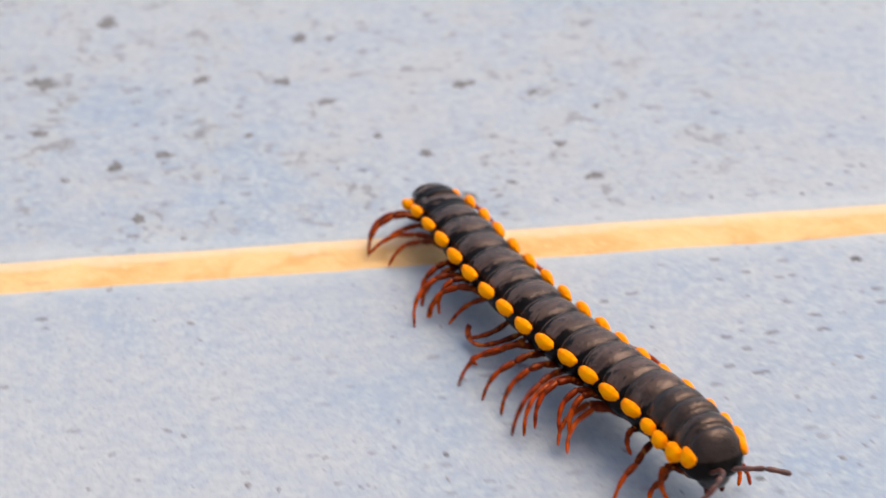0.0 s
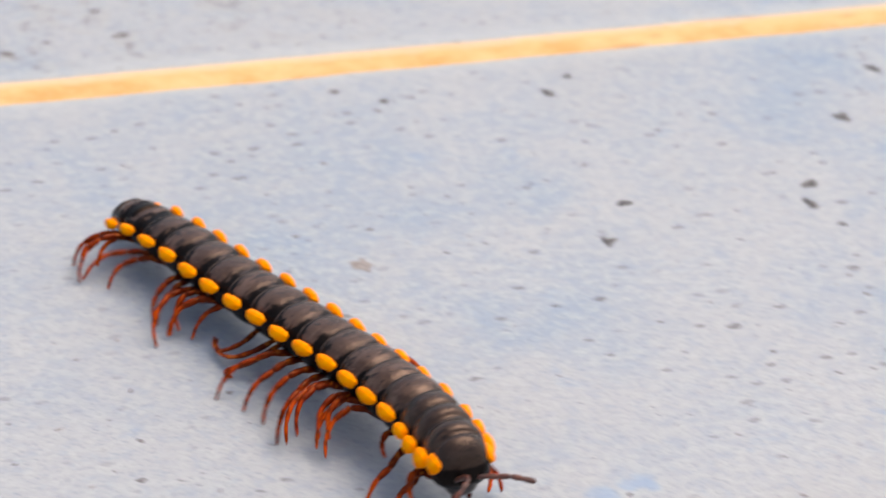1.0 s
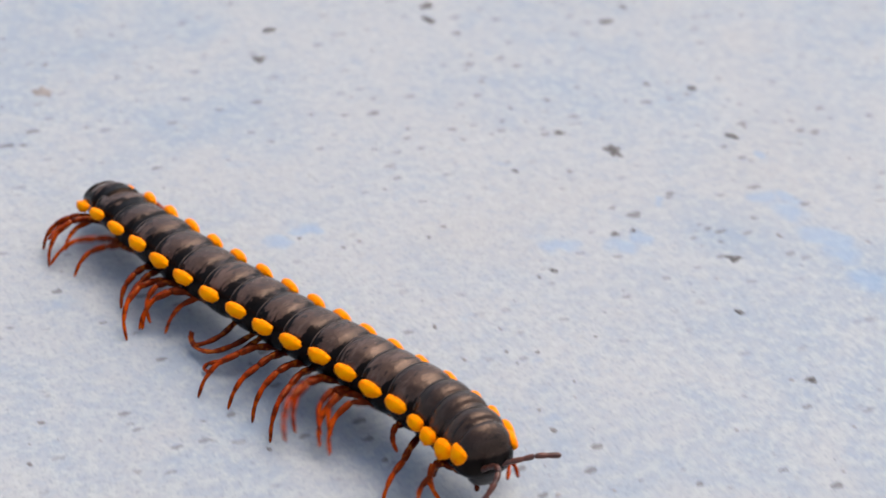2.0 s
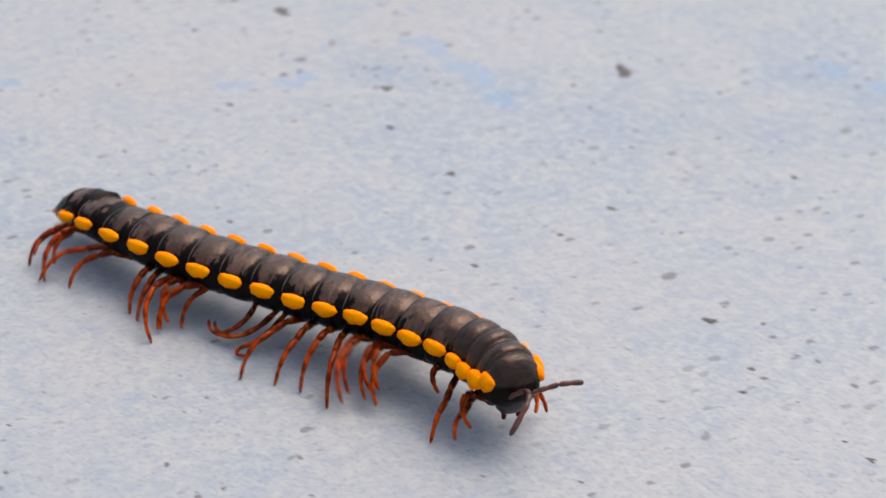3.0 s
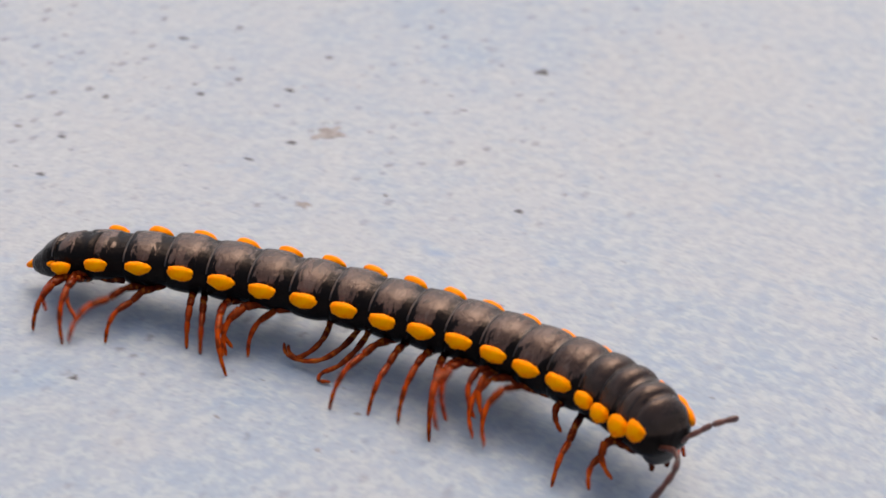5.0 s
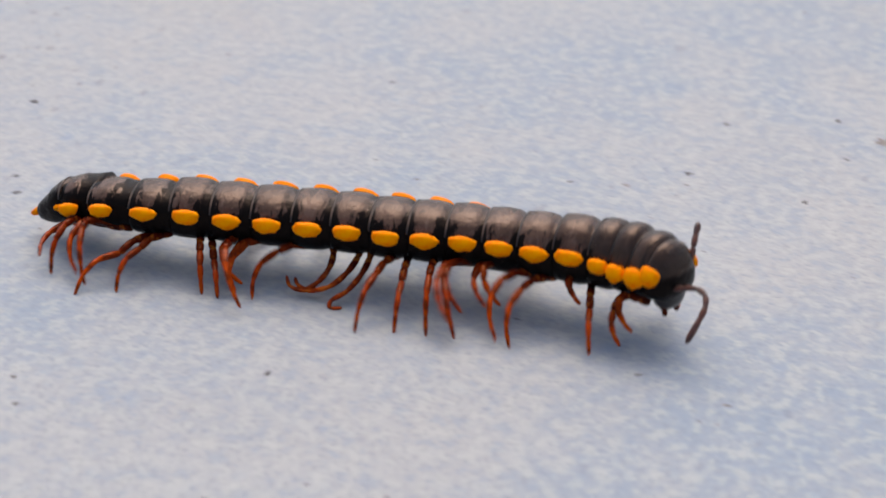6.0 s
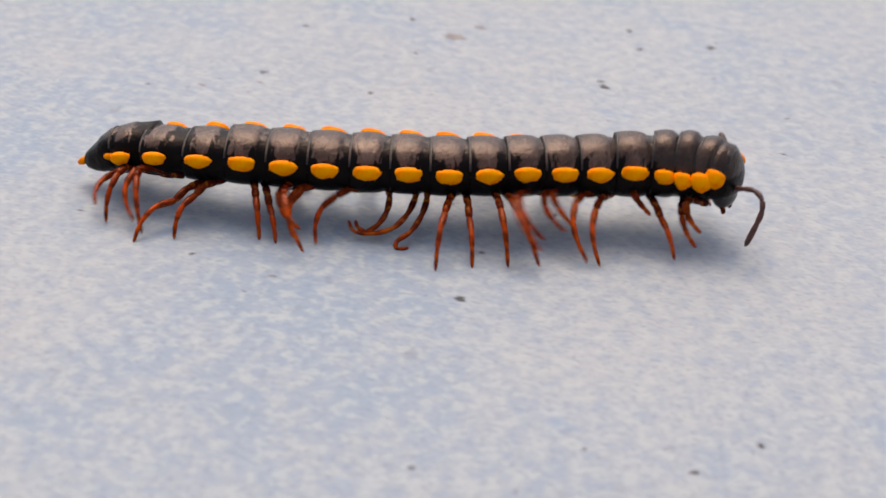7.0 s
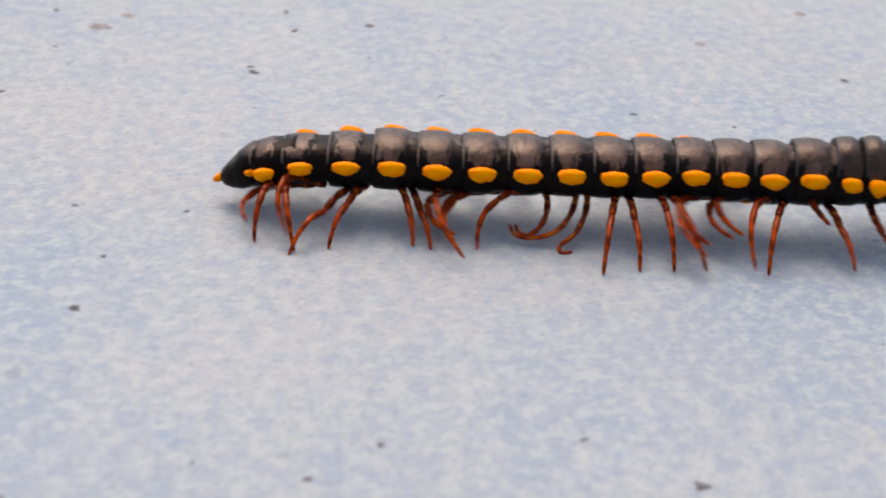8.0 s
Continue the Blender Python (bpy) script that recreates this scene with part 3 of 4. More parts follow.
# legs carried curled under the body: ring, front one of the pair
CURLED_KNOTS = {
    (6, 1): [(0, 0, 0), (0.02, 0.10, -0.04), (0.0, 0.22, -0.10), (-0.06, 0.32, -0.15), (-0.14, 0.35, -0.19), (-0.20, 0.33, -0.17), (-0.22, 0.30, -0.13)],
    (7, 0): [(0, 0, 0), (0, 0.10, -0.04), (-0.05, 0.25, -0.10), (-0.15, 0.36, -0.16), (-0.30, 0.38, -0.20), (-0.42, 0.36, -0.19), (-0.46, 0.32, -0.13)],
    (7, 1): [(0, 0, 0), (0, 0.10, -0.04), (-0.04, 0.24, -0.10), (-0.12, 0.36, -0.17), (-0.22, 0.42, -0.22), (-0.22, 0.47, -0.25), (-0.14, 0.46, -0.25)],
}
# walking legs: ring, front one of the pair: when in its step it lands, how far ahead and behind it treads, reach to the side, lift
GAIT = {
    (0, 0): (0.20, 0.16, -0.38, 0.72, 0.15), (0, 1): (0.12, 0.36, -0.32, 0.84, 0.15),
    (1, 0): (0.62, 0.28, -0.50, 0.86, 0.2), (1, 1): (0.52, 0.40, -0.20, 0.82, 0.22),
    (2, 0): (0.42, 0.20, -0.50, 0.90, 0.2), (2, 1): (0.40, 0.28, -0.30, 0.76, 0.26),
    (3, 0): (0.00, 0.16, -0.22, 0.62, 0.2), (3, 1): (0.02, 0.24, -0.24, 0.66, 0.25),
    (4, 0): (0.95, 0.22, -0.44, 0.88, 0.2), (4, 1): (0.70, 0.16, -0.02, 0.64, 0.06),
    (5, 0): (0.70, -0.16, -0.30, 0.74, 0.02), (5, 1): (0.70, -0.26, -0.42, 0.76, 0.02), (6, 0): (0.50, -0.36, -0.46, 0.70, 0.02),
    (8, 0): (0.30, 0.22, -0.34, 0.94, 0.2), (8, 1): (0.14, 0.22, -0.28, 0.86, 0.2),
    (9, 0): (0.05, 0.16, -0.38, 0.84, 0.2), (9, 1): (0.95, 0.28, -0.38, 0.92, 0.2),
    (10, 0): (0.80, 0.34, -0.46, 0.94, 0.2), (10, 1): (0.75, 0.28, -0.26, 0.82, 0.2),
    (11, 0): (0.75, 0.22, -0.10, 0.62, 0.24), (11, 1): (0.70, 0.26, -0.30, 0.74, 0.22),
    (12, 0): (0.50, 0.38, -0.20, 0.90, 0.16), (12, 1): (0.46, 0.42, -0.18, 0.84, 0.16),
    (13, 0): (0.90, 0.10, 0.04, 0.40, 0.05), (13, 1): (0.90, 0.22, 0.10, 0.72, 0.06),
    (15, 0): (0.75, 0.34, 0.10, 0.58, 0.05), (16, 0): (0.60, 0.26, 0.06, 0.48, 0.05),
}
TUCKED = {(13, 0): 0.28, (15, 0): 0.06, (16, 0): 0.16}  # small legs held clear of the floor
DUTY = 0.45  # share of a step that a foot stands
HIP = (0.12, -0.20)  # hip: to the side and above the axis


def leg_size(key):
    """Upper and lower length of a walking leg, from the farthest that it treads."""
    _, ahead, behind, reach, _ = GAIT[key]
    need = math.hypot(max(abs(ahead), abs(behind)), reach - HIP[0], 0.30) if key not in TUCKED else (0.42 if key[0] == 13 else 0.54)
    whole = 0.06 * round(min(max(1.02 * need, 0.36), 0.96) / 0.06)
    return 0.45 * whole, 0.55 * whole


def upper_mesh(length):
    bend = 0.08 * length
    return mesh_of("leg", jointed([(0, -0.03, -0.01), (0, 0.25 * length, 0.3 * bend), (0, 0.62 * length, bend), (0, length, 0)], 0.037, 0.032), LEG)


def lower_mesh(length):
    bend = 0.15 * length
    return mesh_of("lower_leg", jointed([(0, 0, 0), (0, 0.36 * length, bend), (0, 0.70 * length, 0.8 * bend), (0, length, -0.2 * bend)], 0.033, 0.014), LEG_TIP)


SIZES = sorted({leg_size(key) for key in GAIT})
UPPER, LOWER = {a: upper_mesh(a) for a, _ in SIZES}, {a: lower_mesh(b) for a, b in SIZES}
CURLED = {key: mesh_of("leg", jointed([(1.2 * x, -1.12 * y, 1.2 * z) for x, y, z in knots], 0.033, 0.014), LEG) for key, knots in CURLED_KNOTS.items()}
RING, RIM_ME, SPOT_ME = ring_mesh(1.0, 0.150, 0.27), rim_mesh(1.0, 0.150), [spot_mesh(0.116, 0.070, 0.052, seed) for seed in range(5)]
rings, legs, curled, feelers = [], [], [], []


def build_ring(k):
    tail = {0: 0.78, 1: 0.87, 2: 0.95}.get(k, 1.0)
    neck = k >= 14
    size = {13: 0.99, 14: 0.98, 15: 0.97, 16: 0.96, 17: 0.94}.get(k, tail)
    if neck:  # crowded, darker rings
        half = {14: 0.105, 15: 0.088, 16: 0.09, 17: 0.07}[k]
        arch = {14: 1.56, 15: 1.72, 16: 1.68, 17: 1.5}[k]
        me, rim = ring_mesh(size, half, half + 0.09 if k < 17 else half + 0.01, arch, {14: 0.92, 15: 0.80, 16: 0.68, 17: 0.6}[k], SHELL_NECK), rim_mesh(size, half, arch, RIM_DARK)
        spot = spot_mesh({14: 0.085, 15: 0.078, 16: 0.092, 17: 0.085}[k], {14: 0.070, 15: 0.080, 16: 0.090, 17: 0.090}[k], 0.055, k)
    elif k < 3:
        half = 0.145 if k else 0.12
        me, rim, spot = ring_mesh(size, half, 0.27, 0.90), rim_mesh(size, half, 0.90), spot_mesh((0.085, 0.10, 0.112)[k], 0.062, 0.052, k)
    elif k > 9:
        arch = {10: 1.05, 11: 1.10, 12: 1.19, 13: 1.36}[k]
        me, rim, spot = ring_mesh(size, 0.145, 0.27, arch), rim_mesh(size, 0.145, arch, RIM_DARK if k > 11 else None), SPOT_ME[k % 5]
    else:
        me, rim, spot = RING, RIM_ME, SPOT_ME[3 * k % 5]
    if k == 0:
        cone = [(-0.115, 0.175, 0.116, 0.23, 0.0), (-0.10, 0.196, 0.134, 0.238, 0.0), (0.0, 0.215, 0.151, 0.25, 0.0), (0.08, 0.226, 0.160, 0.26, 0.0), (0.10, 0.218, 0.150, 0.255, 0.0), (0.20, 0.215, 0.147, 0.25, 0.0), (0.28, 0.21, 0.15, 0.245, 0.0)]
        me, rim = mesh_of("body_ring", spin(cone, 36), SHELL), rim_mesh(0.76, 0.105, 0.90)
    if k == 17:
        dome = [(-0.10, 0.240, 0.300, 0.15, 0.0), (-0.09, 0.262, 0.318, 0.16, 0.0), (-0.05, 0.264, 0.310, 0.16, 0.0), (-0.01, 0.256, 0.288, 0.155, 0.0), (0.03, 0.236, 0.245, 0.145, 0.0), (0.06, 0.205, 0.190, 0.13, 0.0), (0.08, 0.165, 0.130, 0.105, 0.0), (0.095, 0.115, 0.075, 0.08, -0.005), (0.104, 0.06, 0.02, 0.05, -0.012), (0.107, 0.025, -0.005, 0.03, -0.02)]
        me = mesh_of("body_ring", spin(dome, 36), SHELL_PLAIN)
    ring = part("body_ring", me, millipede)
    part("ring_rim", rim, ring, label="thin dark rim" if k > 11 else "thin rim with a painted tan highlight")
    for side in (-1, 1):
        part("side_spot", spot, ring, pose((-0.04 if k == 17 else 0) * CM, side * (SPOT_OUT[k] - (0.05 if side > 0 and k == 0 else 0.010)) * CM, (SPOT_UP[k]) * CM, side * 30, 0, -side * 8), label="glossy orange side spot")
    rings.append(ring)
    return ring


for k in range(COUNT):
    build_ring(k)


def build_legs(k):
    """The pair of legs, or two, under a ring: each an upper leg that carries its lower leg."""
    for ahead in (0, 1):
        key = (k, ahead)
        for side in (-1, 1):
            if key in CURLED and side < 0:
                curled.append((part("leg", CURLED[key], millipede, label="red-brown leg curled under the body"), k, ahead))
            elif key in GAIT or key in CURLED:
                gait = GAIT.get(key, GAIT[6, 0])
                size = leg_size(key if key in GAIT else (6, 0))
                leg = part("leg", UPPER[size[0]], millipede)
                legs.append((leg, part("lower_leg", LOWER[size[0]], leg), key, side, gait, size))


for k in range(COUNT):
    build_legs(k)

# tail: a pointed last ring with an orange tip
tail_rows = [(-0.445, 0.035, 0.025, 0.04, -0.115), (-0.415, 0.082, 0.052, 0.095, -0.100), (-0.35, 0.124, 0.070, 0.152, -0.072), (-0.27, 0.158, 0.092, 0.200, -0.040), (-0.26, 0.166, 0.106, 0.205, -0.036), (-0.15, 0.192, 0.130, 0.228, 0.0), (-0.04, 0.205, 0.145, 0.235, 0.0)]
part("tail", mesh_of("tail", spin([(0.96 * x, 0.93 * w, *r) for x, w, *r in tail_rows]), SHELL_PLAIN), rings[0])
tip_rows = [(-0.52, 0.012, 0.012, 0.012, -0.138), (-0.50, 0.028, 0.026, 0.026, -0.134), (-0.46, 0.042, 0.037, 0.036, -0.126), (-0.42, 0.042, 0.038, 0.03, -0.112)]
part("tail_tip", mesh_of("tail_tip", spin([(0.96 * x, *r) for x, *r in tip_rows], 16), SPOT), rings[0], label="small orange tail tip")
TAIL_SPOT = spot_mesh(0.055, 0.034, 0.028)
for side in (-1, 1):
    part("tail_spot", TAIL_SPOT, rings[0], pose(-0.125 * CM, side * 0.186 * CM, -0.028 * CM, 0, 0, side * -20), label="tiny orange spot")

# head end: head bent down, jaws, two bent feelers
head_rows = [(-0.15, 0.06, 0.06, 0.06, -0.12), (-0.115, 0.13, 0.12, 0.12, -0.12), (-0.06, 0.175, 0.16, 0.16, -0.115), (-0.01, 0.182, 0.165, 0.175, -0.11), (0.04, 0.165, 0.145, 0.165, -0.11), (0.08, 0.125, 0.11, 0.13, -0.115), (0.105, 0.06, 0.055, 0.065, -0.125)]
part("head", mesh_of("head", spin([(0.8 * x - 0.01, 0.86 * a, 0.86 * b, 0.86 * c, d + 0.015) for x, a, b, c, d in head_rows]), HEAD), rings[-1], label="shiny black head bent downwards")
JAW_ME = mesh_of("jaw", jointed([(0, 0, 0), (0.03, 0.0, -0.04), (0.045, -0.01, -0.085)], 0.032, 0.018), LEG)
for side in (-1, 1):
    part("jaw", JAW_ME, rings[-1], pose(-0.03 * CM, side * 0.07 * CM, -0.20 * CM), label="small red-brown mouthpart")
# drawn along x, from the head to the tip
FEELER_KNOTS = {
    -1: [(0, 0, 0), (0.04, 0, 0.10), (0.09, 0, 0.19), (0.18, 0, 0.24), (0.28, 0, 0.22), (0.37, 0, 0.15), (0.52, 0, 0.0)],
    1: [(0, 0, 0), (0.09, 0, 0.01), (0.19, 0, 0.02), (0.29, 0, 0.03), (0.39, 0, 0.02), (0.50, 0, 0.0)],
}
# seconds, then turn to its side, nod and roll in degrees
FEELER_WAYS = {
    -1: [(0.0, -45, 8, -40), (0.5, -40, 3, -40), (2.0, -35, 8, -40), (3.3, -20, 0, -40), (4.5, -40, 20, -40), (5.8, -47, 34, -50), (6.0, -35, 24, -55), (6.2, -35, 26, -55), (6.5, -36, 58, -25), (7.0, -47, 42, -40), (7.5, -44, 48, -38), (8.0, -44, 46, -38)],
    1: [(0.0, 61, 0, 0), (0.5, 76, -4, 0), (1.0, 66, 2, 0), (2.0, 67, -10, 0), (3.3, 79, -11, 0), (4.0, 92, -16, 0), (4.5, 66, -14, 0), (5.8, 90, -30, 0), (6.0, 119, -48, 0), (6.2, 132, -24, 0), (6.5, 99, -12, 0), (7.0, 140, -31, 0), (8.0, 120, -25, 0)],
}
for side in (-1, 1):
    me = mesh_of("antenna", jointed(FEELER_KNOTS[side], 0.022, 0.026), FEELER)
    feelers.append((part("antenna", me, rings[-1], label="bent brown segmented antenna" if side < 0 else "straight brown segmented antenna"), side))

# a small orange lobe under the belly
part("belly_lobe", spot_mesh(0.09, 0.035, 0.05), rings[11], pose(0.14 * CM, -0.10 * CM, -0.225 * CM), label="small yellow lobe under the belly")


# ---- how it walks ----
# seconds, place of the middle, heading, four bends along the body, stretch
EARLY = [
    (0, -1.48, -2.04, -70.2, 3.3, -6.1, -5.4, -1.1, 1.057),
    (0.3, -0.94, -3.35, -72.5, -8.7, -18.0, -0.7, 0.3, 1.028),
    (0.5, -0.49, -4.17, -70.4, -10.4, -10.2, 1.4, -0.3, 1.068),
    (0.7, -0.24, -4.98, -69.1, 1.3, -6.6, 1.5, -3.1, 1.001),
    (1, 0.45, -6.28, -67.6, -8.8, -8.5, -3.9, 1.3, 1.067),
    (1.2, 0.71, -7.19, -74.6, -12.2, -11.0, 0.3, -0.2, 1.036),
    (1.5, 1.10, -8.59, -78.2, -12.9, -3.4, 3.5, -0.4, 1.068),
    (1.7, 1.27, -9.42, -76.9, 2.9, 2.6, 2.4, -2.1, 1.029),
    (2, 1.82, -10.77, -76.3, -1.8, -11.3, -4.0, -0.7, 1.086),
    (2.2, 2.06, -11.62, -78.4, -7.6, -17.7, -2.3, -0.7, 1.071),
]
MIDDLE = [
    (3.3, 3.48, -16.08, -76.1, -14.9, -21.1, -4.6, -2.7, 0.992),
    (3.5, 3.73, -16.95, -83.1, -25.9, -19.9, -2.8, -1.5, 1.023),
    (3.7, 3.70, -18.02, -84.6, -13.0, -6.9, -1.0, -3.0, 1.055),
    (4, 4.11, -19.09, -74.5, 0.5, -7.9, -3.2, -3.8, 1.033),
    (4.2, 4.32, -20.04, -78.9, -5.6, -13.4, -6.1, -3.3, 1.051),
    (4.5, 4.70, -21.37, -86.3, -18.5, -19.4, -1.2, 1.3, 1.076),
    (4.7, 4.96, -22.18, -86.0, -19.6, -11.6, -4.5, -1.0, 1.091),
]
LATE = [
    (5.8, 5.52, -27.15, -101.8, -25.8, -19.3, 0.1, -0.0, 1.052),
    (6, 5.52, -27.83, -94.7, -10.3, -17.1, -2.5, -7.9, 0.993),
    (6.2, 5.61, -28.64, -89.9, 0.0, -15.3, -8.9, -10.8, 0.985),
    (6.5, 5.62, -29.91, -96.0, -9.7, -26.0, -6.4, -2.2, 0.992),
    (7, 5.55, -32.06, -91.4, 0.9, -18.1, -9.0, -9.7, 0.994),
    (7.2, 5.78, -32.89, -85.6, -2.5, -18.4, -13.7, -8.2, 1.025),
    (7.5, 5.88, -34.17, -92.3, -21.6, -25.4, -13.8, 0.3, 1.046),
    (8, 5.78, -36.51, -94.3, 0.9, -0.6, 1.6, 3.5, 1.047),
]


def body_at(t):
    """The body's numbers at a time, on a smooth line through the rows."""
    rows = EARLY + MIDDLE + LATE
    n = max(i for i in range(len(rows) - 1) if rows[i][0] <= t + 1e-9)
    a, b = np.array(rows[n]), np.array(rows[n + 1])
    before = np.array(rows[n - 1]) if n else 2 * a - b
    after = np.array(rows[n + 2]) if n + 2 < len(rows) else 2 * b - a
    h = b[0] - a[0]

    def slope(p, q, r):
        u, v = q[0] - p[0], r[0] - q[0]
        return ((q - p) / u * v + (r - q) / v * u) / (u + v)

    ma, mb = slope(before, a, b) * h, slope(a, b, after) * h
    u = (t - a[0]) / h
    return (2 * u**3 - 3 * u**2 + 1) * a + (u**3 - 2 * u**2 + u) * ma + (3 * u**2 - 2 * u**3) * b + (u**3 - u**2) * mb


def ring_places(t):
    """Place and heading (degrees) of every ring at a time."""
    _, x, y, turn, b1, b2, b3, b4, stretch = body_at(t)
    n = 121
    u = np.linspace(-1, 1, n)
    heading = np.radians(turn + b1 * u + b2 * (1.5 * u * u - 0.5) + b3 * (2.5 * u**3 - 1.5 * u) + b4 * (35 * u**4 - 30 * u * u + 3) / 8)
    ways = np.stack([np.cos(heading), np.sin(heading)], 1)
    line = np.vstack([[0, 0], np.cumsum((ways[1:] + ways[:-1]) / 2 * LENGTH * stretch / (n - 1), 0)])
    line += np.array([x, y]) - line[n // 2]
    steps = np.arange(n)
    places = []
    for along in ALONG:
        k = along / LENGTH * (n - 1)
        past = along * stretch if along < 0 else 0.0  # the last ring lies a little beyond the line's end
        h = np.interp(k, steps, heading)
        places.append((np.interp(k, steps, line[:, 0]) + past * math.cos(h), np.interp(k, steps, line[:, 1]) + past * math.sin(h), math.degrees(h)))
    # the ends bend less than the line does; their spots stay where they are
    for k, h in ((0, places[3][2]), (1, (places[1][2] + places[3][2]) / 2), (17, places[15][2] + 0.55 * (places[17][2] - places[15][2])), (16, places[15][2] + 0.7 * (places[16][2] - places[15][2]))):
        px, py, old = places[k]
        a, b, out = radians(old), radians(h), SPOT_OUT[k]
        places[k] = (px + out * (math.sin(a) - math.sin(b)), py - out * (math.cos(a) - math.cos(b)), h)
    return places, (x, y, turn)


STRIDE = 0.5  # seconds a step
# how far the steps run ahead of an even beat: seconds, cycles
LEAD = [(0.0, 0.08), (4.5, 0.08), (6.0, 0.0), (6.5, 0.0), (7.0, 0.0), (7.5, 0.02), (8.0, 0.0)]


def foot(gait, t):
    """Where a foot is in its step: ahead of the hip, to the side, over the floor, and how far through its swing."""
    land, ahead, behind, reach, lift = gait
    cycle = (t / STRIDE + np.interp(t, [a for a, _ in LEAD], [b for _, b in LEAD]) + land) % 1.0
    if cycle < DUTY:
        return ahead + (behind - ahead) * cycle / DUTY, reach, 0.0, 0.0
    u = (cycle - DUTY) / (1 - DUTY)
    early, late = math.sin(math.pi * min(1.0, u / 0.65)), max(0.0, (u - 0.2) / 0.8)
    return behind + (ahead - behind) * late * late * (3 - 2 * late), reach - min(0.16, 0.25 * reach) * early, 0.8 * (lift + 0.15 * (reach - 0.45)) * math.sin(math.pi * u), u


def leg_bend(ring, key, side, gait, size, t):
    """How a leg must bend: hip, way to the foot, lean of the upper leg, bend of the knee, the knee's upward side,
    the turn from there to its trailing side, and the share of that turn it needs. ring: the ring's pose."""
    k, ahead = key
    dx = 0.0 if k > 13 else (0.06, 0.15)[ahead]
    hip = ring @ Vector((dx * CM, side * HIP[0] * CM, HIP[1] * CM))
    fore, reach, high, u = foot(gait, t)
    if side > 0:
        reach, high = 0.78 * reach, 0.5 * high
    high += TUCKED.get(key, 0.012)
    tip = ring @ Vector(((dx + fore) * CM, side * reach * CM, 0))
    tip.z = high * CM
    a, b = size[0] * CM, size[1] * CM
    way = tip - hip
    d = min(max(way.length, 0.45 * (a + b)), 0.995 * (a + b))
    way.normalize()
    lean = math.acos(max(-1.0, min(1.0, (a * a + d * d - b * b) / (2 * a * d))))
    knee = math.acos(max(-1.0, min(1.0, (a * a + b * b - d * d) / (2 * a * b))))
    up = Vector((0, 0, 1))
    up = (up - way * way.z).normalized()
    low = ring.to_3x3() @ Vector((-1.0, side * 0.2, -0.25))
    low = (low - way * low.dot(way)).normalized()
    turn = math.atan2(up.cross(low).dot(way), up.dot(low))
    # the knee stands over a planted foot and trails low behind a lifted one
    share = 0.45 if key in TUCKED else math.sin(math.pi * min(1.0, u / 0.65))
    while share < 1.0:
        y = way * math.cos(lean) + (Matrix.Rotation(turn * share, 3, way) @ up) * math.sin(lean)
        if y.z * a < (0.10 if side < 0 else 0.02) * CM:
            break
        share += 0.05
    return hip, way, lean, knee, up, turn, min(1.0, share)


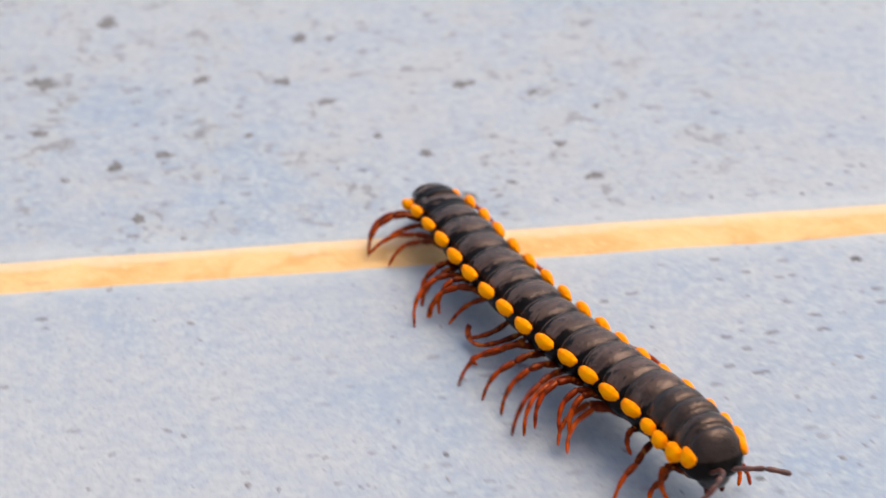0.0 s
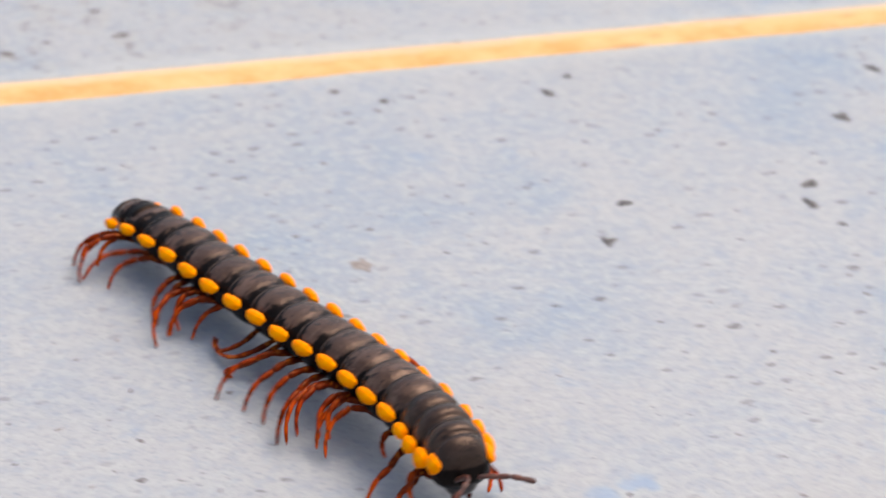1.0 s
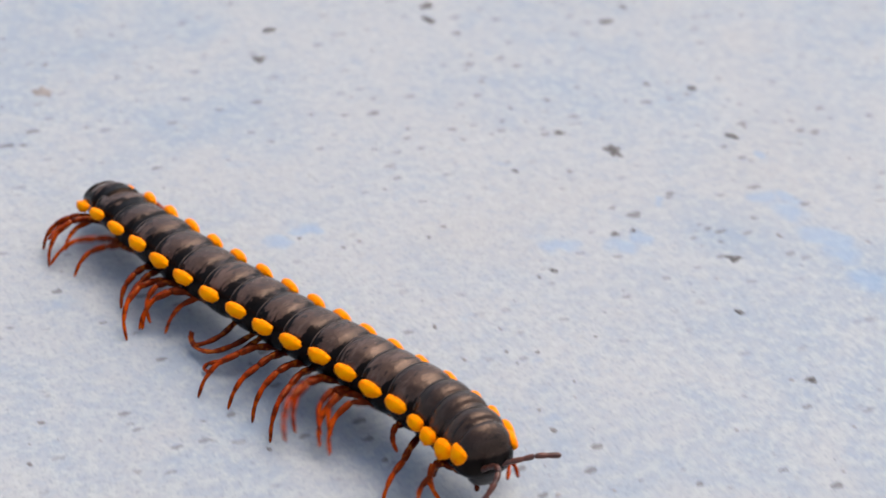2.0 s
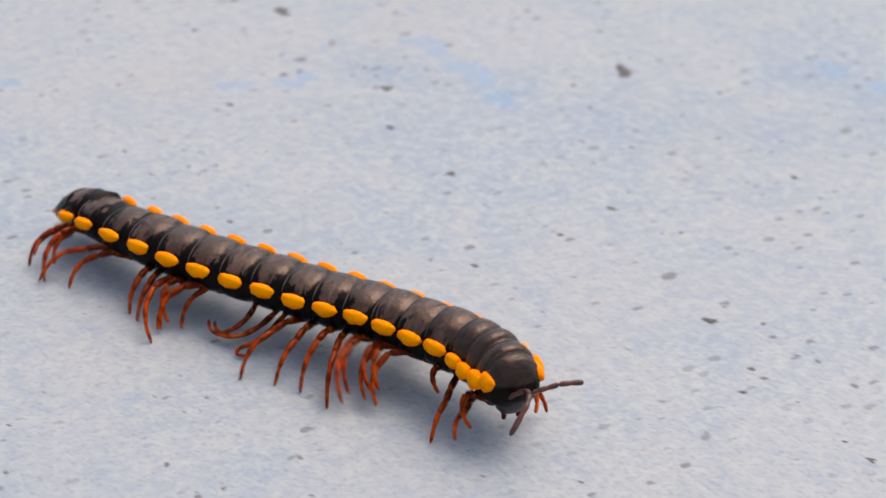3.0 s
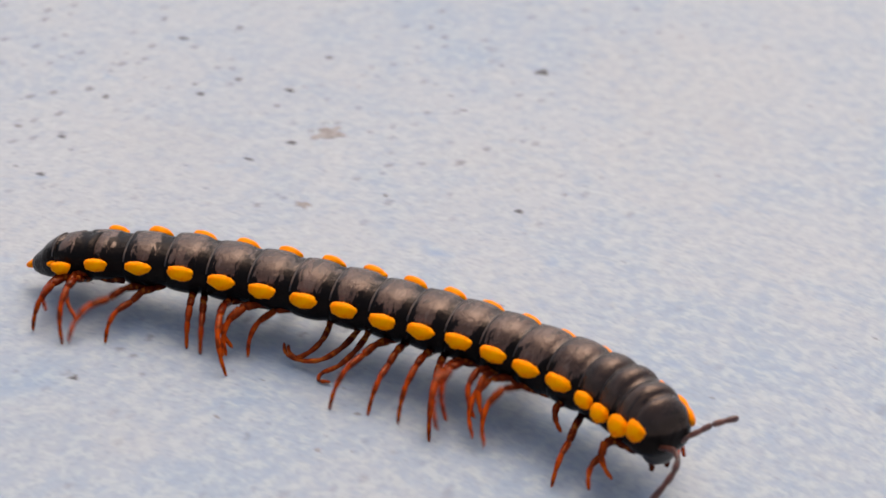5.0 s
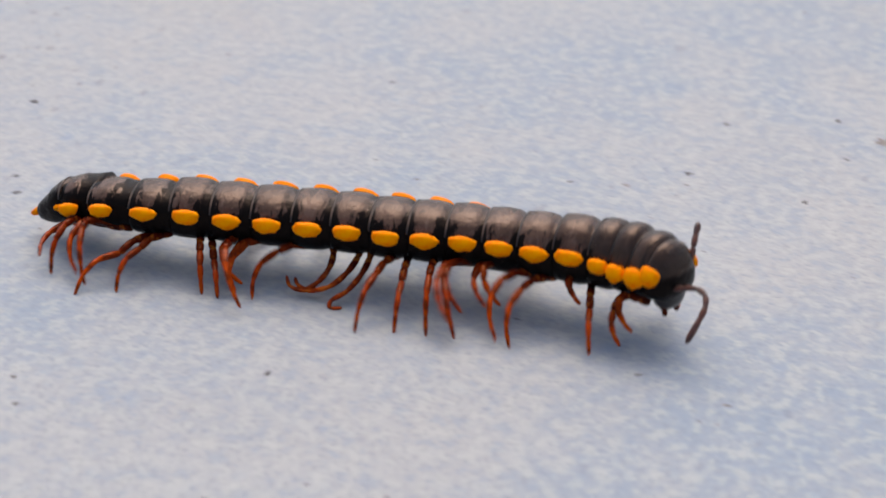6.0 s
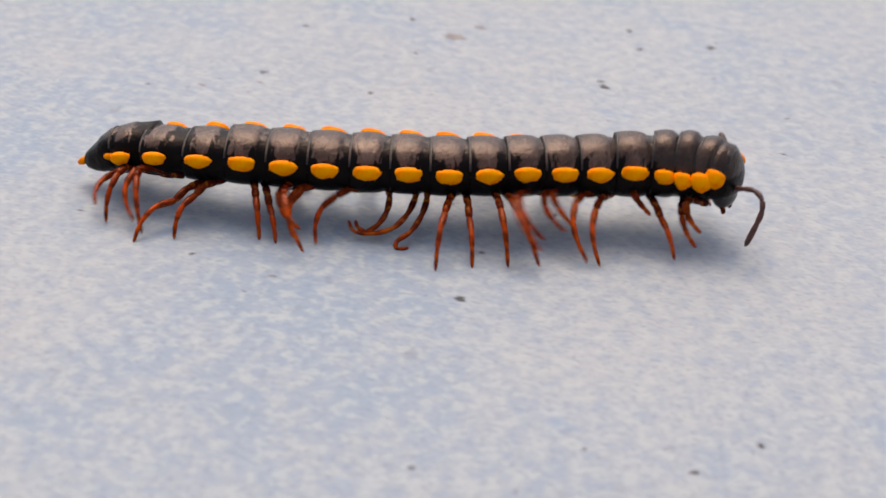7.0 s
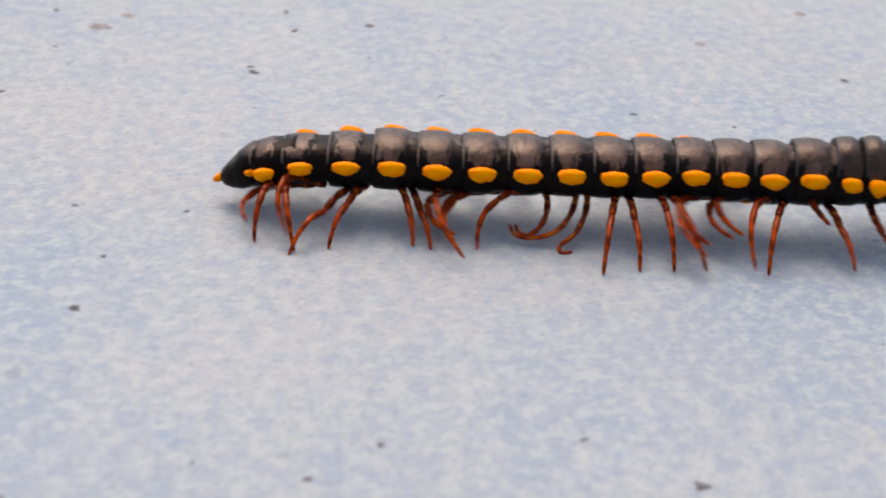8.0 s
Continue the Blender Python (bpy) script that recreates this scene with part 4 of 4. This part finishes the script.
def leg_rows(ring_line, key, side, gait, size):
    """Rows of an upper leg, in its millipede's space, and of the lower leg on it. ring_line: rows of the ring's pose."""
    bends = [leg_bend(m, key, side, gait, size, t) for t, m in ring_line]
    shares = np.array([b[-1] for b in bends])
    eased = np.convolve(np.pad(shares, 3, mode="edge"), np.array([1, 2, 3, 4, 3, 2, 1]) / 16, "valid")
    upper_rows, lower_rows = [], []
    for (t, _), (hip, way, lean, knee, up, turn, _), share in zip(ring_line, bends, eased):
        over = Matrix.Rotation(turn * share, 3, way) @ up
        y = way * math.cos(lean) + over * math.sin(lean)
        z = over * math.cos(lean) - way * math.sin(lean)
        upper = Matrix((y.cross(z), y, z)).transposed().to_4x4()
        upper.translation = hip
        upper_rows.append((t, upper))
        lower_rows.append((t, pose(0, size[0] * CM, 0, math.degrees(knee) - 180, 0, 0)))
    return upper_rows, lower_rows


# how far the body tips away from its open side: seconds, degrees
TIP = [(0.0, -3.5), (2.2, -3.0), (4.5, 0.0), (6.0, 3.5), (8.0, 4.0)]


def motions():
    times = [k / 30 for k in range(241)]
    thing_rows, ring_rows = [], [[] for _ in rings]
    for t in times:
        places, (x, y, turn) = ring_places(t)
        base = pose(x * CM, y * CM, 0, 0, 0, turn)
        thing_rows.append((t, base))
        back = base.inverted()
        for k, (rx, ry, heading) in enumerate(places):
            droop = {0: -12, 1: -6, 2: -3}.get(k, -1)
            tip = np.interp(t, [a for a, _ in TIP], [b for _, b in TIP]) * {0: 0.2, 1: 0.5, 2: 0.8}.get(k, min(1.0, max(0.2, 2.8 - 0.2 * k)))
            rise = 0.3 * math.sin(radians(tip))
            ring_rows[k].append((t, back @ pose(rx * CM, ry * CM, (RIDE + SAG[k] + rise) * CM, 0, droop, heading) @ pose(0, 0, 0, tip)))
    walk(millipede, thing_rows)
    for ring, rows in zip(rings, ring_rows):
        walk(ring, rows)
    for leg, lower, key, side, gait, size in legs:
        upper_rows, lower_rows = leg_rows(ring_rows[key[0]], key, side, gait, size)
        walk(leg, upper_rows)
        walk(lower, lower_rows)
    for leg, k, ahead in curled:
        rows = []
        for t, m in ring_rows[k]:
            stir = 5 * math.sin(2 * math.pi * (t / STRIDE + 0.3 * ahead))
            rows.append((t, m @ pose((0.06, 0.15)[ahead] * CM, -0.085 * CM, -0.185 * CM, 0, 0, stir)))
        walk(leg, rows)
    for feeler, side in feelers:
        rows = []
        for t in times:
            yaw, pitch, roll = (np.interp(t, [r[0] for r in FEELER_WAYS[side]], [r[i] for r in FEELER_WAYS[side]]) for i in (1, 2, 3))
            rows.append((t, pose(0.075 * CM, side * 0.09 * CM, -0.02 * CM) @ pose(0, 0, 0, 0, pitch, yaw) @ pose(0, 0, 0, roll)))
        walk(feeler, rows)


motions()
